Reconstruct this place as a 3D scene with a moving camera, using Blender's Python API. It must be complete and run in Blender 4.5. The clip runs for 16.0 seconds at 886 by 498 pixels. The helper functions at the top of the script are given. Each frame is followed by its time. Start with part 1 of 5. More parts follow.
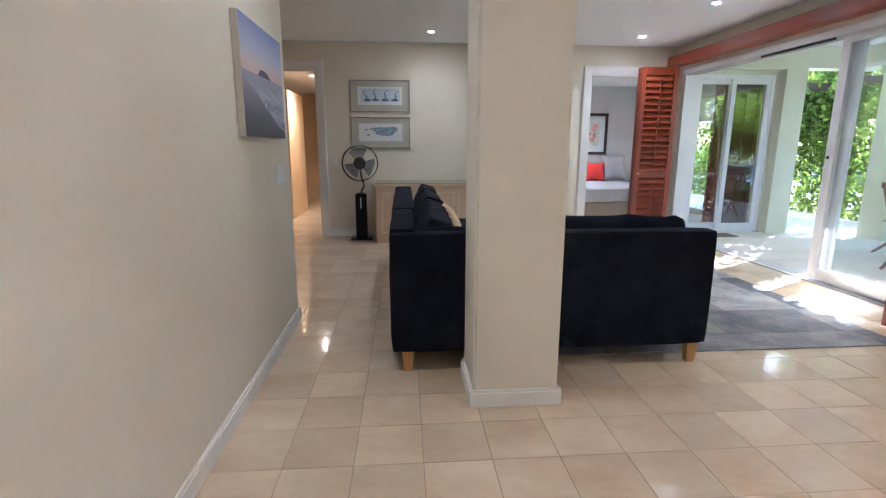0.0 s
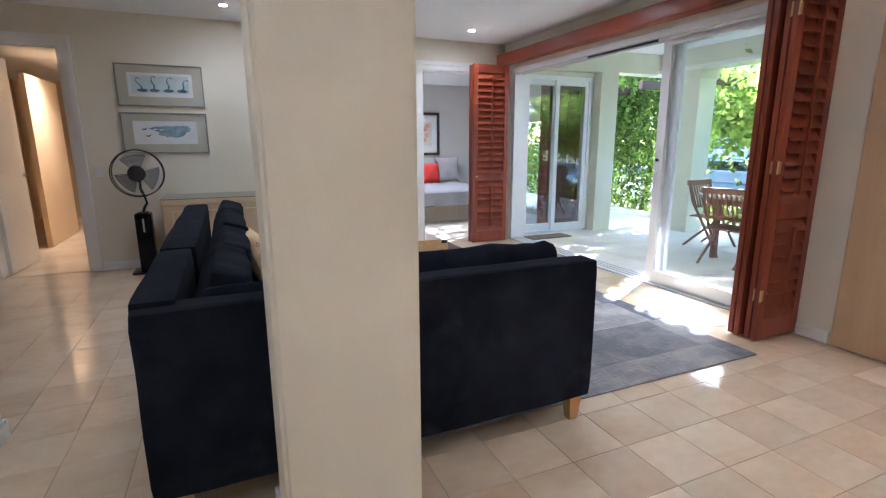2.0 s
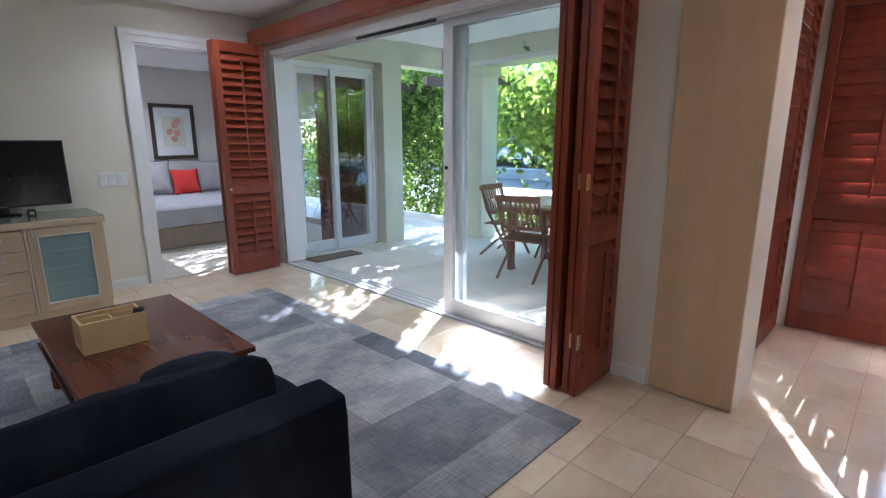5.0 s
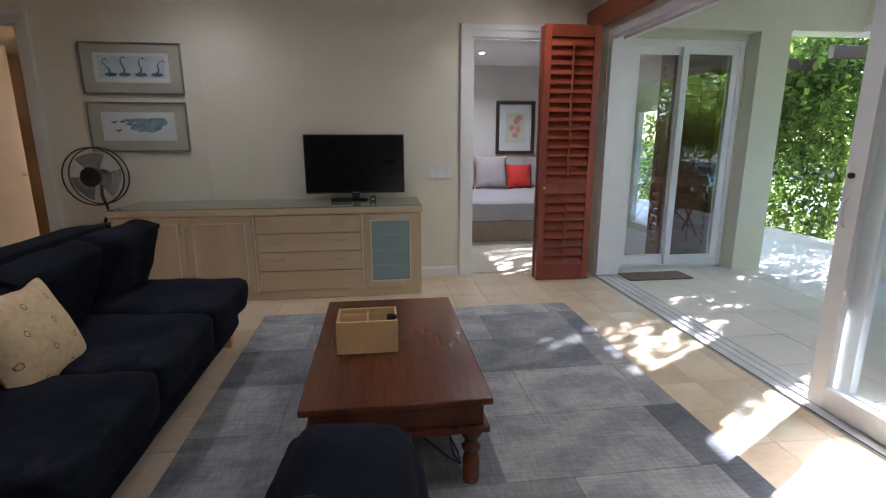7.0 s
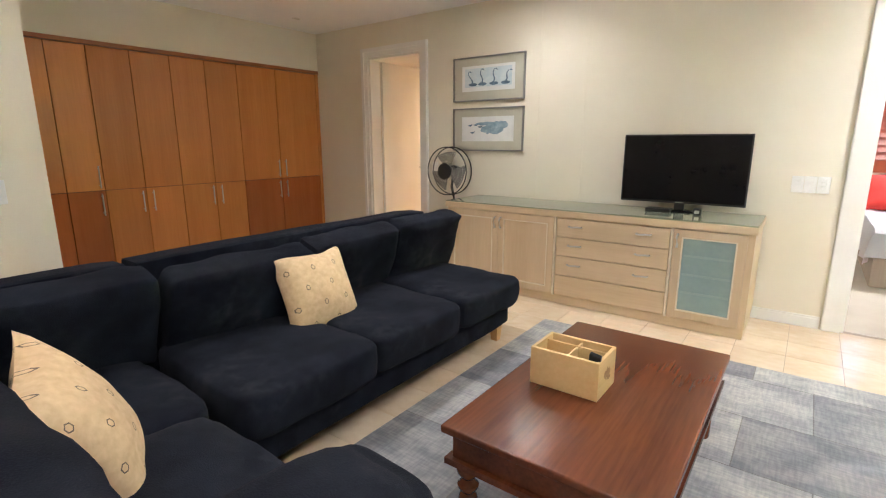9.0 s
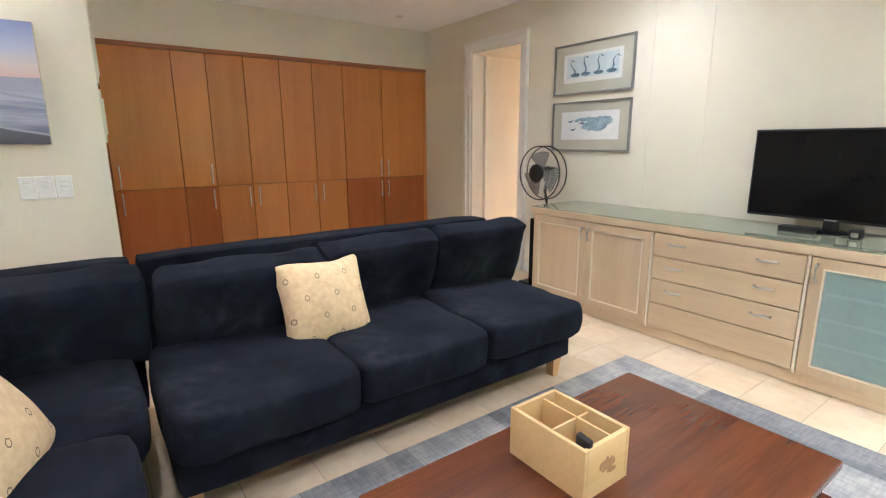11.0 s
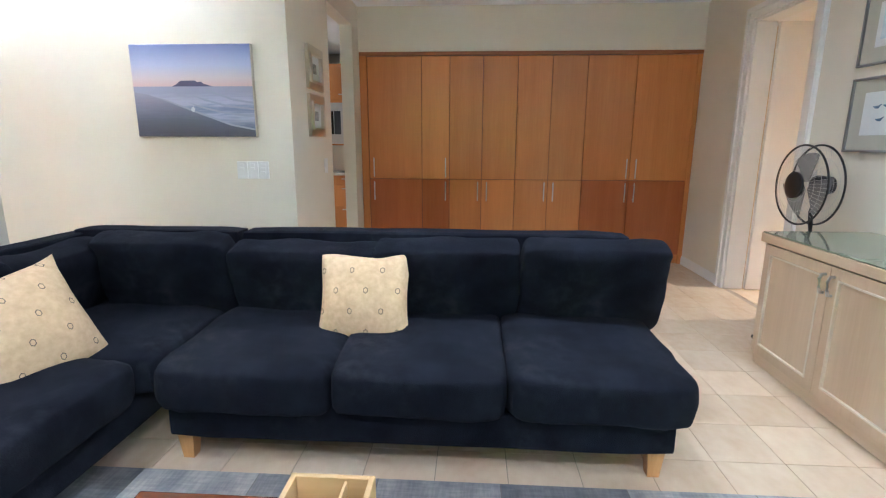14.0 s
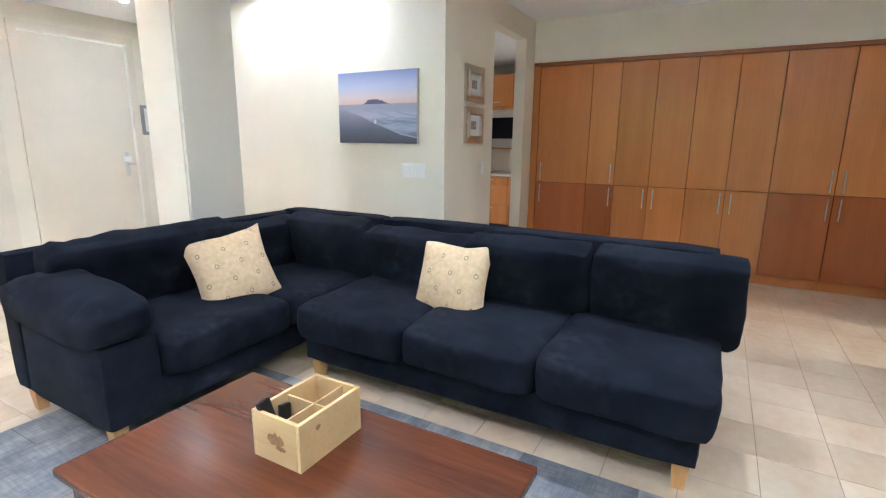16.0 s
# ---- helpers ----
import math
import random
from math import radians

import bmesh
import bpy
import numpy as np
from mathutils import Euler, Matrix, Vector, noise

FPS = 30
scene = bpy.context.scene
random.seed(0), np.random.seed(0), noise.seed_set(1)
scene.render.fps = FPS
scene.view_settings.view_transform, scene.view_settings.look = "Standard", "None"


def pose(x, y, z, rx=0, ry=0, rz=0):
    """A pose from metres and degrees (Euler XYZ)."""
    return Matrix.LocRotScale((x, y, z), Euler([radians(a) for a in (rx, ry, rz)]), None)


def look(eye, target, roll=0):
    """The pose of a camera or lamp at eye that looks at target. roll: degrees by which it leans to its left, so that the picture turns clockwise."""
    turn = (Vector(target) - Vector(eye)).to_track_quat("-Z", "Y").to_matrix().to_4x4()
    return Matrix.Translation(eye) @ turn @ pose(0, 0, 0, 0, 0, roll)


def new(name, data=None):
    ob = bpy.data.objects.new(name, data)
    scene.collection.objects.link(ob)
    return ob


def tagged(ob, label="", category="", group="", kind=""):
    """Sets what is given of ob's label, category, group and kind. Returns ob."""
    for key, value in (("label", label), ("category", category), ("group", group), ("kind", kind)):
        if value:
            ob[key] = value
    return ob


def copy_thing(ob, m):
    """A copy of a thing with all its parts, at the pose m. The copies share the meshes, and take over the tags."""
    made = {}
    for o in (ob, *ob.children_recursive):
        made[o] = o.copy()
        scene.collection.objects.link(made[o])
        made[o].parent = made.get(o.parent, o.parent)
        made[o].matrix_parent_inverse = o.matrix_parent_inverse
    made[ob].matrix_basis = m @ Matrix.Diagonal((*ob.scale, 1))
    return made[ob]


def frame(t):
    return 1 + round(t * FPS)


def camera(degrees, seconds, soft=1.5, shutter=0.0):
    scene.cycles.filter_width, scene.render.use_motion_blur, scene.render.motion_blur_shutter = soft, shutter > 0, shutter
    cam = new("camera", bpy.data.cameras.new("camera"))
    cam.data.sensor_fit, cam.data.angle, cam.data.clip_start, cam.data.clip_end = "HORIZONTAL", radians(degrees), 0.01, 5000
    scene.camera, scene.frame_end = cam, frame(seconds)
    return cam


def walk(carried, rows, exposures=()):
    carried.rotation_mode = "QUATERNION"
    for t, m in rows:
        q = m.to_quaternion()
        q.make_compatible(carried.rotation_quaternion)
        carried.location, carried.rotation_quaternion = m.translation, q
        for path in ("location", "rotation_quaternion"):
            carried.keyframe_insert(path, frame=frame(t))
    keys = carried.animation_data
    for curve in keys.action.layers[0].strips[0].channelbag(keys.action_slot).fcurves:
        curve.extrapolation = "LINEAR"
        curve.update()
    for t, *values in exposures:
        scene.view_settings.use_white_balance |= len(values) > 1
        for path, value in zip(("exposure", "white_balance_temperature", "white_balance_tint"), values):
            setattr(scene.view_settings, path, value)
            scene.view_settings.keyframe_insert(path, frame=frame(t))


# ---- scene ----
cam = camera(84.1, 16.0, soft=1.2)
PATH = [
    (0, (-0.008, -0.194, 1.272), (0.145, 1.758, 0.86), 0.1),
    (0.5, (0.035, -0.024, 1.282), (0.157, 1.929, 0.867), 0.2),
    (1, (0.078, 0.216, 1.297), (0.182, 2.17, 0.879), 0.1),
    (1.5, (0.142, 0.439, 1.32), (0.506, 2.361, 0.903), 0.1),
    (2, (0.238, 0.69, 1.324), (1.017, 2.484, 0.905), -0.2),
    (2.5, (0.346, 0.889, 1.321), (1.474, 2.487, 0.905), -0.3),
    (3, (0.452, 1.033, 1.334), (1.878, 2.371, 0.918), -0.5),
    (3.2, (0.485, 1.065, 1.342), (1.982, 2.323, 0.922), -0.5),
    (5.3, (1.257, 1.62, 1.37), (2.606, 3.032, 0.934), 0.1),
    (5.5, (1.304, 1.675, 1.368), (2.589, 3.144, 0.929), -0.0),
    (6, (1.443, 1.831, 1.361), (2.435, 3.512, 0.924), -0.2),
    (6.5, (1.575, 1.992, 1.34), (2.211, 3.837, 0.903), -0.1),
    (7, (1.737, 2.113, 1.337), (1.987, 4.048, 0.901), -0.1),
    (7.5, (1.883, 2.231, 1.314), (1.67, 4.174, 0.891), -0.2),
    (8, (2.035, 2.316, 1.334), (1.424, 4.172, 0.907), -0.2),
    (8.5, (2.182, 2.441, 1.304), (1.26, 4.167, 0.892), -0.2),
    (9, (2.321, 2.544, 1.332), (1.155, 4.112, 0.903), -0.1),
    (9.5, (2.367, 2.696, 1.322), (1.043, 4.132, 0.893), -0.1),
    (9.7, (2.372, 2.764, 1.312), (0.989, 4.146, 0.887), -0.2),
    (12, (2.538, 3.68, 1.318), (0.832, 4.632, 0.89), -0.2),
    (12.5, (2.53, 3.91, 1.298), (0.732, 4.678, 0.876), -0.2),
    (13, (2.492, 4.151, 1.302), (0.602, 4.647, 0.876), -0.1),
    (13.5, (2.482, 4.384, 1.299), (0.538, 4.581, 0.877), -0.0),
    (14, (2.485, 4.577, 1.281), (0.534, 4.459, 0.858), 0.2),
    (14.5, (2.517, 4.734, 1.289), (0.589, 4.402, 0.87), 0.4),
    (15, (2.537, 4.918, 1.302), (0.657, 4.38, 0.88), 0.3),
    (15.5, (2.584, 5.09, 1.303), (0.792, 4.308, 0.883), 0.5),
    (16, (2.675, 5.309, 1.326), (0.967, 4.358, 0.902), 0.6),
]
EXPOSURES = [(0, 3.6, 5150, 16), (1.8, 3.6, 5100, 16), (3, 3.35, 4900, 15), (5.4, 2.9, 5000, 15), (6.2, 2.72, 5150, 15), (7.5, 3.05, 5650, 17), (8.5, 4.15, 5950, 14), (9.5, 4.55, 5750, 13), (12, 4.8, 5250, 12), (14, 4.7, 4900, 11), (16, 4.75, 4850, 10)]
walk(cam, [(t, look(eye, target, roll)) for t, eye, target, roll in PATH], EXPOSURES)

# ---- world, sun and lamps ----
world = bpy.data.worlds.new("sky")
scene.world = world
world.use_nodes = True
wn = world.node_tree
sky = wn.nodes.new("ShaderNodeTexSky")
sky.sky_type = "NISHITA"
sky.sun_disc = False
SUN_AZ, SUN_EL = 61.5, 28.9
sky.sun_elevation, sky.sun_rotation = radians(SUN_EL), radians(SUN_AZ)
wn.links.new(sky.outputs[0], wn.nodes["Background"].inputs[0])
wn.nodes["Background"].inputs[1].default_value = 0.15
sun = new("sun", bpy.data.lights.new("sun", "SUN"))
sun.data.energy, sun.data.angle, sun.data.color = 5.0, radians(0.5), (1.0, 0.95, 0.87)
sdir = Vector((math.sin(radians(SUN_AZ)) * math.cos(radians(SUN_EL)), math.cos(radians(SUN_AZ)) * math.cos(radians(SUN_EL)), math.sin(radians(SUN_EL))))
sun.matrix_world = look(sdir * 30, (0, 0, 0))
CEIL = 2.63


# ---- materials ----
def nodes_of(name):
    m = bpy.data.materials.new(name)
    m.use_nodes = True
    return m, m.node_tree.nodes, m.node_tree.links, m.node_tree.nodes["Principled BSDF"]


def ramp_node(nt, stops):
    r = nt.new("ShaderNodeValToRGB")
    e = r.color_ramp.elements
    while len(e) < len(stops):
        e.new(0.5)
    for el, (p, c) in zip(e, stops):
        el.position, el.color = p, (*c, 1)
    return r


def surf(name, c1, c2, rough=0.6, scale=4.0, fine=60.0, bump=0.05, metal=0.0, stretch=(1, 1, 1), coord="Object", random=0.0, rough2=None, detail=4.0, spec=0.5):
    """Two-scale noise colour with fine relief; stretch draws the grain out."""
    m, nt, ln, p = nodes_of(name)
    tc = nt.new("ShaderNodeTexCoord")
    mp = nt.new("ShaderNodeMapping")
    mp.inputs["Scale"].default_value = stretch
    ln.new(tc.outputs[coord], mp.inputs[0])
    n1, n2 = nt.new("ShaderNodeTexNoise"), nt.new("ShaderNodeTexNoise")
    n1.inputs["Scale"].default_value, n2.inputs["Scale"].default_value = scale, fine
    n1.inputs["Detail"].default_value = detail
    vec = mp.outputs[0]
    if random:
        oi = nt.new("ShaderNodeObjectInfo")
        add = nt.new("ShaderNodeVectorMath")
        mul = nt.new("ShaderNodeMath")
        mul.operation, mul.inputs[1].default_value = "MULTIPLY", 37.0
        ln.new(oi.outputs["Random"], mul.inputs[0])
        ln.new(vec, add.inputs[0])
        ln.new(mul.outputs[0], add.inputs[1])
        vec = add.outputs[0]
    ln.new(vec, n1.inputs["Vector"])
    ln.new(vec, n2.inputs["Vector"])
    mix = nt.new("ShaderNodeMath")
    mix.operation = "MULTIPLY_ADD"
    mix.inputs[1].default_value = 0.35
    ln.new(n2.outputs[0], mix.inputs[0])
    ln.new(n1.outputs[0], mix.inputs[2])
    rp = ramp_node(nt, [(0.42, c1), (0.95, c2)])
    ln.new(mix.outputs[0], rp.inputs[0])
    out = rp.outputs[0]
    if random:
        hv = nt.new("ShaderNodeHueSaturation")
        mr = nt.new("ShaderNodeMapRange")
        mr.inputs["To Min"].default_value, mr.inputs["To Max"].default_value = 1 - random, 1 + random
        ln.new(oi.outputs["Random"], mr.inputs[0])
        ln.new(mr.outputs[0], hv.inputs["Value"])
        ln.new(out, hv.inputs["Color"])
        out = hv.outputs[0]
    ln.new(out, p.inputs["Base Color"])
    p.inputs["Metallic"].default_value = metal
    p.inputs["Specular IOR Level"].default_value = spec
    if rough2 is None:
        p.inputs["Roughness"].default_value = rough
    else:
        mr2 = nt.new("ShaderNodeMapRange")
        mr2.inputs["From Min"].default_value, mr2.inputs["From Max"].default_value = 0.3, 0.7
        mr2.inputs["To Min"].default_value, mr2.inputs["To Max"].default_value = rough, rough2
        ln.new(n1.outputs[0], mr2.inputs[0])
        ln.new(mr2.outputs[0], p.inputs["Roughness"])
    if bump:
        b = nt.new("ShaderNodeBump")
        b.inputs["Strength"].default_value, b.inputs["Distance"].default_value = bump, 0.01
        ln.new(n2.outputs[0], b.inputs["Height"])
        ln.new(b.outputs[0], p.inputs["Normal"])
    return m


def wood(name, c1, c2, rough=0.4, axis=2, grain=9.0, random=0.0, bump=0.03):
    st = [6.0, 6.0, 6.0]
    st[axis] = 0.35
    return surf(name, c1, c2, rough, scale=grain / 6, fine=grain * 2.2, bump=bump, stretch=tuple(st), random=random, detail=6)


def glass(name, tint=(0.96, 0.985, 0.975), rough=0.0):
    m, nt, ln, p = nodes_of(name)
    p.inputs["Base Color"].default_value = (*tint, 1)
    p.inputs["Roughness"].default_value = rough
    p.inputs["IOR"].default_value = 1.45
    p.inputs["Transmission Weight"].default_value = 1.0
    return m


def glow(name, colour, strength):
    m, nt, ln, p = nodes_of(name)
    p.inputs["Emission Color"].default_value = (*colour, 1)
    p.inputs["Emission Strength"].default_value = strength
    return m


def plain(name, c, rough=0.5, metal=0.0, spec=0.5):
    return surf(name, tuple(v * 0.93 for v in c), tuple(min(1, v * 1.05) for v in c), rough, 8, 90, 0.02, metal, spec=spec)


M_WALL = surf("cream_wall_paint", (0.75, 0.70, 0.58), (0.81, 0.765, 0.65), 0.75, 1.2, 140, 0.05)
M_CEIL = surf("white_ceiling_paint", (0.86, 0.865, 0.87), (0.90, 0.905, 0.91), 0.9, 1.0, 120, 0.03)
M_TRIM = surf("white_gloss_trim", (0.80, 0.79, 0.76), (0.86, 0.85, 0.82), 0.4, 3, 60, 0.02)
M_TILE = surf("beige_marble_tile", (0.68, 0.51, 0.335), (0.84, 0.71, 0.53), 0.05, 2.2, 16, 0.008, random=0.075, rough2=0.13, detail=9, stretch=(1, 1.4, 1))
M_GROUT = surf("tile_grout", (0.34, 0.27, 0.19), (0.42, 0.34, 0.26), 0.9, 6, 80, 0.1)
M_PATIO = surf("patio_stone_tile", (0.70, 0.655, 0.58), (0.81, 0.77, 0.70), 0.6, 2.0, 40, 0.08, random=0.06)
M_MAHOG = wood("red_mahogany_shutter", (0.17, 0.030, 0.012), (0.30, 0.062, 0.024), 0.35, 2, random=0.08)
M_MAHOGX = wood("red_mahogany_rail", (0.22, 0.04, 0.014), (0.34, 0.07, 0.025), 0.35, 1)
# Cherry darkened to paint the shade in the gaps between wardrobe doors.
M_CARCASS = wood("cherry_edge", (0.12, 0.04, 0.012), (0.18, 0.07, 0.02), 0.4, 2, 5.0)
M_CHERRY = wood("cherry_veneer", (0.50, 0.185, 0.045), (0.64, 0.265, 0.072), 0.26, 2, 5.0, random=0.09, bump=0.01)
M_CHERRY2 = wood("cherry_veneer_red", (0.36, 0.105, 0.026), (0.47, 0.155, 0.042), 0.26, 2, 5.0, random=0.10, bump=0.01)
M_MAPLE = wood("limed_oak", (0.56, 0.41, 0.26), (0.68, 0.53, 0.36), 0.45, 2, 7.0, random=0.04)
M_MAPLEX = wood("limed_oak_drawer", (0.56, 0.41, 0.26), (0.70, 0.55, 0.37), 0.45, 0, 7.0, random=0.04)
M_PIER = wood("pale_beech_panel", (0.56, 0.37, 0.20), (0.66, 0.46, 0.27), 0.5, 2, 6.0)
M_ALU = surf("white_aluminium", (0.78, 0.79, 0.79), (0.84, 0.85, 0.85), 0.35, 4, 90, 0.02)
M_SILL = surf("worn_pale_aluminium", (0.60, 0.60, 0.58), (0.72, 0.72, 0.70), 0.45, 5, 90, 0.03)


def navy_canvas():
    """Dark navy cotton with a fine weave, faded seat areas and faint dusty smudges."""
    m = surf("navy_canvas", (0.0055, 0.0065, 0.0115), (0.018, 0.021, 0.031), 0.95, 6, 260, 0.3, spec=0.06)
    nt, ln = m.node_tree.nodes, m.node_tree.links
    p = nt["Principled BSDF"]
    tc, big, mid = nt.new("ShaderNodeTexCoord"), nt.new("ShaderNodeTexNoise"), nt.new("ShaderNodeTexNoise")
    big.inputs["Scale"].default_value, big.inputs["Detail"].default_value = 2.3, 5
    mid.inputs["Scale"].default_value, mid.inputs["Detail"].default_value = 17, 6
    for n in (big, mid):
        ln.new(tc.outputs["Object"], n.inputs["Vector"])
    lo, hi = ramp_node(nt, [(0.50, (0, 0, 0)), (0.78, (1, 1, 1))]), ramp_node(nt, [(0.45, (0, 0, 0)), (0.75, (1, 1, 1))])
    ln.new(big.outputs[0], lo.inputs[0])
    ln.new(mid.outputs[0], hi.inputs[0])
    mul, mx = nt.new("ShaderNodeMath"), nt.new("ShaderNodeMix")
    mul.operation, mx.data_type = "MULTIPLY", "RGBA"
    ln.new(lo.outputs[0], mul.inputs[0])
    ln.new(hi.outputs[0], mul.inputs[1])
    ln.new(mul.outputs[0], mx.inputs[0])
    ln.new(p.inputs["Base Color"].links[0].from_socket, mx.inputs[6])
    mx.inputs[7].default_value = (0.045, 0.048, 0.056, 1)
    ln.new(mx.outputs[2], p.inputs["Base Color"])
    p.inputs["Sheen Weight"].default_value = 0.02
    return m


M_NAVY = navy_canvas()
M_LEG = wood("pine_leg", (0.55, 0.28, 0.09), (0.68, 0.38, 0.15), 0.4, 2)
M_TABLE = wood("dark_sheesham", (0.048, 0.012, 0.006), (0.165, 0.047, 0.016), 0.27, 1, 6.0)
M_PINE = wood("raw_pine", (0.58, 0.38, 0.16), (0.72, 0.53, 0.27), 0.6, 1, 5.0)
M_HONEY = wood("honey_beech_chair", (0.50, 0.20, 0.045), (0.62, 0.29, 0.08), 0.35, 2)
M_TEAK = wood("weathered_teak", (0.19, 0.08, 0.038), (0.30, 0.145, 0.075), 0.6, 2)
M_BLACK = plain("black_plastic", (0.012, 0.012, 0.013), 0.35)
M_SCREEN = plain("screen_glass", (0.005, 0.005, 0.006), 0.16, spec=0.2)
M_CHROME = plain("brushed_steel", (0.62, 0.61, 0.59), 0.28, 1.0)
M_BRASS = plain("worn_brass", (0.62, 0.45, 0.22), 0.35, 1.0)
M_GLASS = glass("clear_glass")
M_FROST = surf("frosted_glass", (0.22, 0.31, 0.31), (0.30, 0.39, 0.385), 0.35, 2, 30, 0.01)
M_GTOP = surf("green_tinted_glass_top", (0.20, 0.22, 0.15), (0.26, 0.28, 0.20), 0.06, 3, 20, 0.0)
M_GLASSR = glass("tinted_patio_glass", (0.62, 0.66, 0.65))
M_GLASSR.node_tree.nodes["Principled BSDF"].inputs["IOR"].default_value = 1.95
M_WHITE = plain("white_plastic", (0.82, 0.82, 0.80), 0.4)


# ---- mesh helpers ----
def bm_new():
    return bmesh.new()


def box(bm, a, b, mi=0):
    """An axis-aligned block between two corners."""
    x0, y0, z0 = (min(p, q) for p, q in zip(a, b))
    x1, y1, z1 = (max(p, q) for p, q in zip(a, b))
    v = [bm.verts.new(c) for c in ((x0, y0, z0), (x1, y0, z0), (x1, y1, z0), (x0, y1, z0), (x0, y0, z1), (x1, y0, z1), (x1, y1, z1), (x0, y1, z1))]
    for f in ((3, 2, 1, 0), (4, 5, 6, 7), (0, 1, 5, 4), (1, 2, 6, 5), (2, 3, 7, 6), (3, 0, 4, 7)):
        bm.faces.new([v[i] for i in f]).material_index = mi
    return bm


def blk(a, b, bevel=0.0, seg=2):
    bm = box(bm_new(), a, b)
    if bevel:
        bmesh.ops.bevel(bm, geom=bm.edges[:], offset=bevel, segments=seg, affect="EDGES", profile=0.6)
    return bm


def rod(bm, p, q, r, r2=None, seg=10):
    p, q = Vector(p), Vector(q)
    m = Matrix.Translation((p + q) / 2) @ (q - p).to_track_quat("Z", "Y").to_matrix().to_4x4()
    bmesh.ops.create_cone(bm, cap_ends=True, segments=seg, radius1=r, radius2=r if r2 is None else r2, depth=(q - p).length, matrix=m)
    return bm


def tube(bm, pts, r, seg=8):
    """A bent round bar along points."""
    pts = [Vector(p) for p in pts]
    rings = []
    for i, p in enumerate(pts):
        d = (pts[min(i + 1, len(pts) - 1)] - pts[max(i - 1, 0)]).normalized()
        m = d.to_track_quat("Z", "Y").to_matrix()
        rings.append([bm.verts.new(p + m @ Vector((r * math.cos(2 * math.pi * k / seg), r * math.sin(2 * math.pi * k / seg), 0))) for k in range(seg)])
    for a, b in zip(rings, rings[1:]):
        for k in range(seg):
            bm.faces.new((a[k], a[(k + 1) % seg], b[(k + 1) % seg], b[k]))
    for ring in (rings[0][::-1], rings[-1]):
        bm.faces.new(ring)
    return bm


def lathe(bm, profile, seg=20, at=(0, 0, 0)):
    """A turned shape from (radius, height) pairs."""
    at = Vector(at)
    rings = [[bm.verts.new(at + Vector((r * math.cos(2 * math.pi * k / seg), r * math.sin(2 * math.pi * k / seg), z))) for k in range(seg)] for r, z in profile]
    for a, b in zip(rings, rings[1:]):
        for k in range(seg):
            bm.faces.new((a[k], a[(k + 1) % seg], b[(k + 1) % seg], b[k]))
    bm.faces.new(rings[0][::-1])
    bm.faces.new(rings[-1])
    return bm


def poly(bm, pts):
    return bm.faces.new([bm.verts.new(p) for p in pts])


def mesh_of(name, bm, mat, smooth=False):
    bmesh.ops.recalc_face_normals(bm, faces=bm.faces[:])
    me = bpy.data.meshes.new(name)
    bm.to_mesh(me)
    bm.free()
    for m in mat if isinstance(mat, (list, tuple)) else [mat]:
        me.materials.append(m)
    if smooth:
        me.polygons.foreach_set("use_smooth", [True] * len(me.polygons))
        me.set_sharp_from_angle(angle=radians(40))
    return me


def part(name, bm, mat, parent, label="", smooth=False, m=None):
    ob = new(name, mesh_of(name, bm, mat, smooth))
    ob.parent = parent
    if m is not None:
        ob.matrix_local = m
    return tagged(ob, label)


def again(ob, parent, m):
    """Another piece on the same mesh."""
    o = new(ob.name.split(".")[0], ob.data)
    o.parent = parent
    o.matrix_local = m
    return o


def thing(name, x, y, z, label, category, group="", rz=0.0):
    ob = new(name)
    ob.empty_display_size = 0.1
    ob.matrix_world = pose(x, y, z, 0, 0, rz)
    return tagged(ob, label, category, group)


def setting(name, bm, mat, label="", category=""):
    ob = new(name, mesh_of(name, bm, mat))
    return tagged(ob, label, category, "", "structure")


def wall_blocks(bm, axis, fixed0, fixed1, a0, a1, z0, z1, holes=()):
    """A wall between a0 and a1 with holes (b0, b1, low, high) that go right through."""
    def put(b0, b1, c0, c1):
        if b1 - b0 > 1e-4 and c1 - c0 > 1e-4:
            if axis == "x":
                box(bm, (b0, fixed0, c0), (b1, fixed1, c1))
            else:
                box(bm, (fixed0, b0, c0), (fixed1, b1, c1))
    at = a0
    for b0, b1, low, high in sorted(holes):
        put(at, b0, z0, z1)
        put(b0, b1, z0, low)
        put(b0, b1, high, z1)
        at = b1
    put(at, a1, z0, z1)
    return bm


# ---- structure ----
TILE_X, TILE_Y, PX, PY = 0.055, 1.596, 0.285, 0.285
WALL_W = -0.81
NORTH = 6.85
EAST = 3.84

floor = setting("floor", box(box(bm_new(), (-4.9, -1.8, -0.12), (3.845, 6.9, -0.004)), (3.845, -0.9, -0.12), (5.5, 2.3, -0.004)), M_GROUT, "polished beige marble tile floor with thin joints", "floor")
box_bed = setting("floor_bedroom", box(bm_new(), (1.2, 6.9, -0.12), (5.6, 10.45, 0.0)), surf("pale_carpet", (0.50, 0.44, 0.36), (0.58, 0.52, 0.44), 0.9, 3, 200, 0.2), "pale beige bedroom floor", "floor")
setting("floor_hall", box(bm_new(), (-3.2, 6.9, -0.12), (1.1, 12.0, 0.0)), M_TILE, "beige hallway floor", "floor")

wn_bm = wall_blocks(bm_new(), "x", NORTH, NORTH + 0.16, -2.85, 4.0, 0, CEIL, [(-1.95, -1.17, 0, 2.27), (2.62, 3.42, 0, 2.25)])
setting("wall_north", wn_bm, M_WALL, "cream painted plaster wall", "wall")
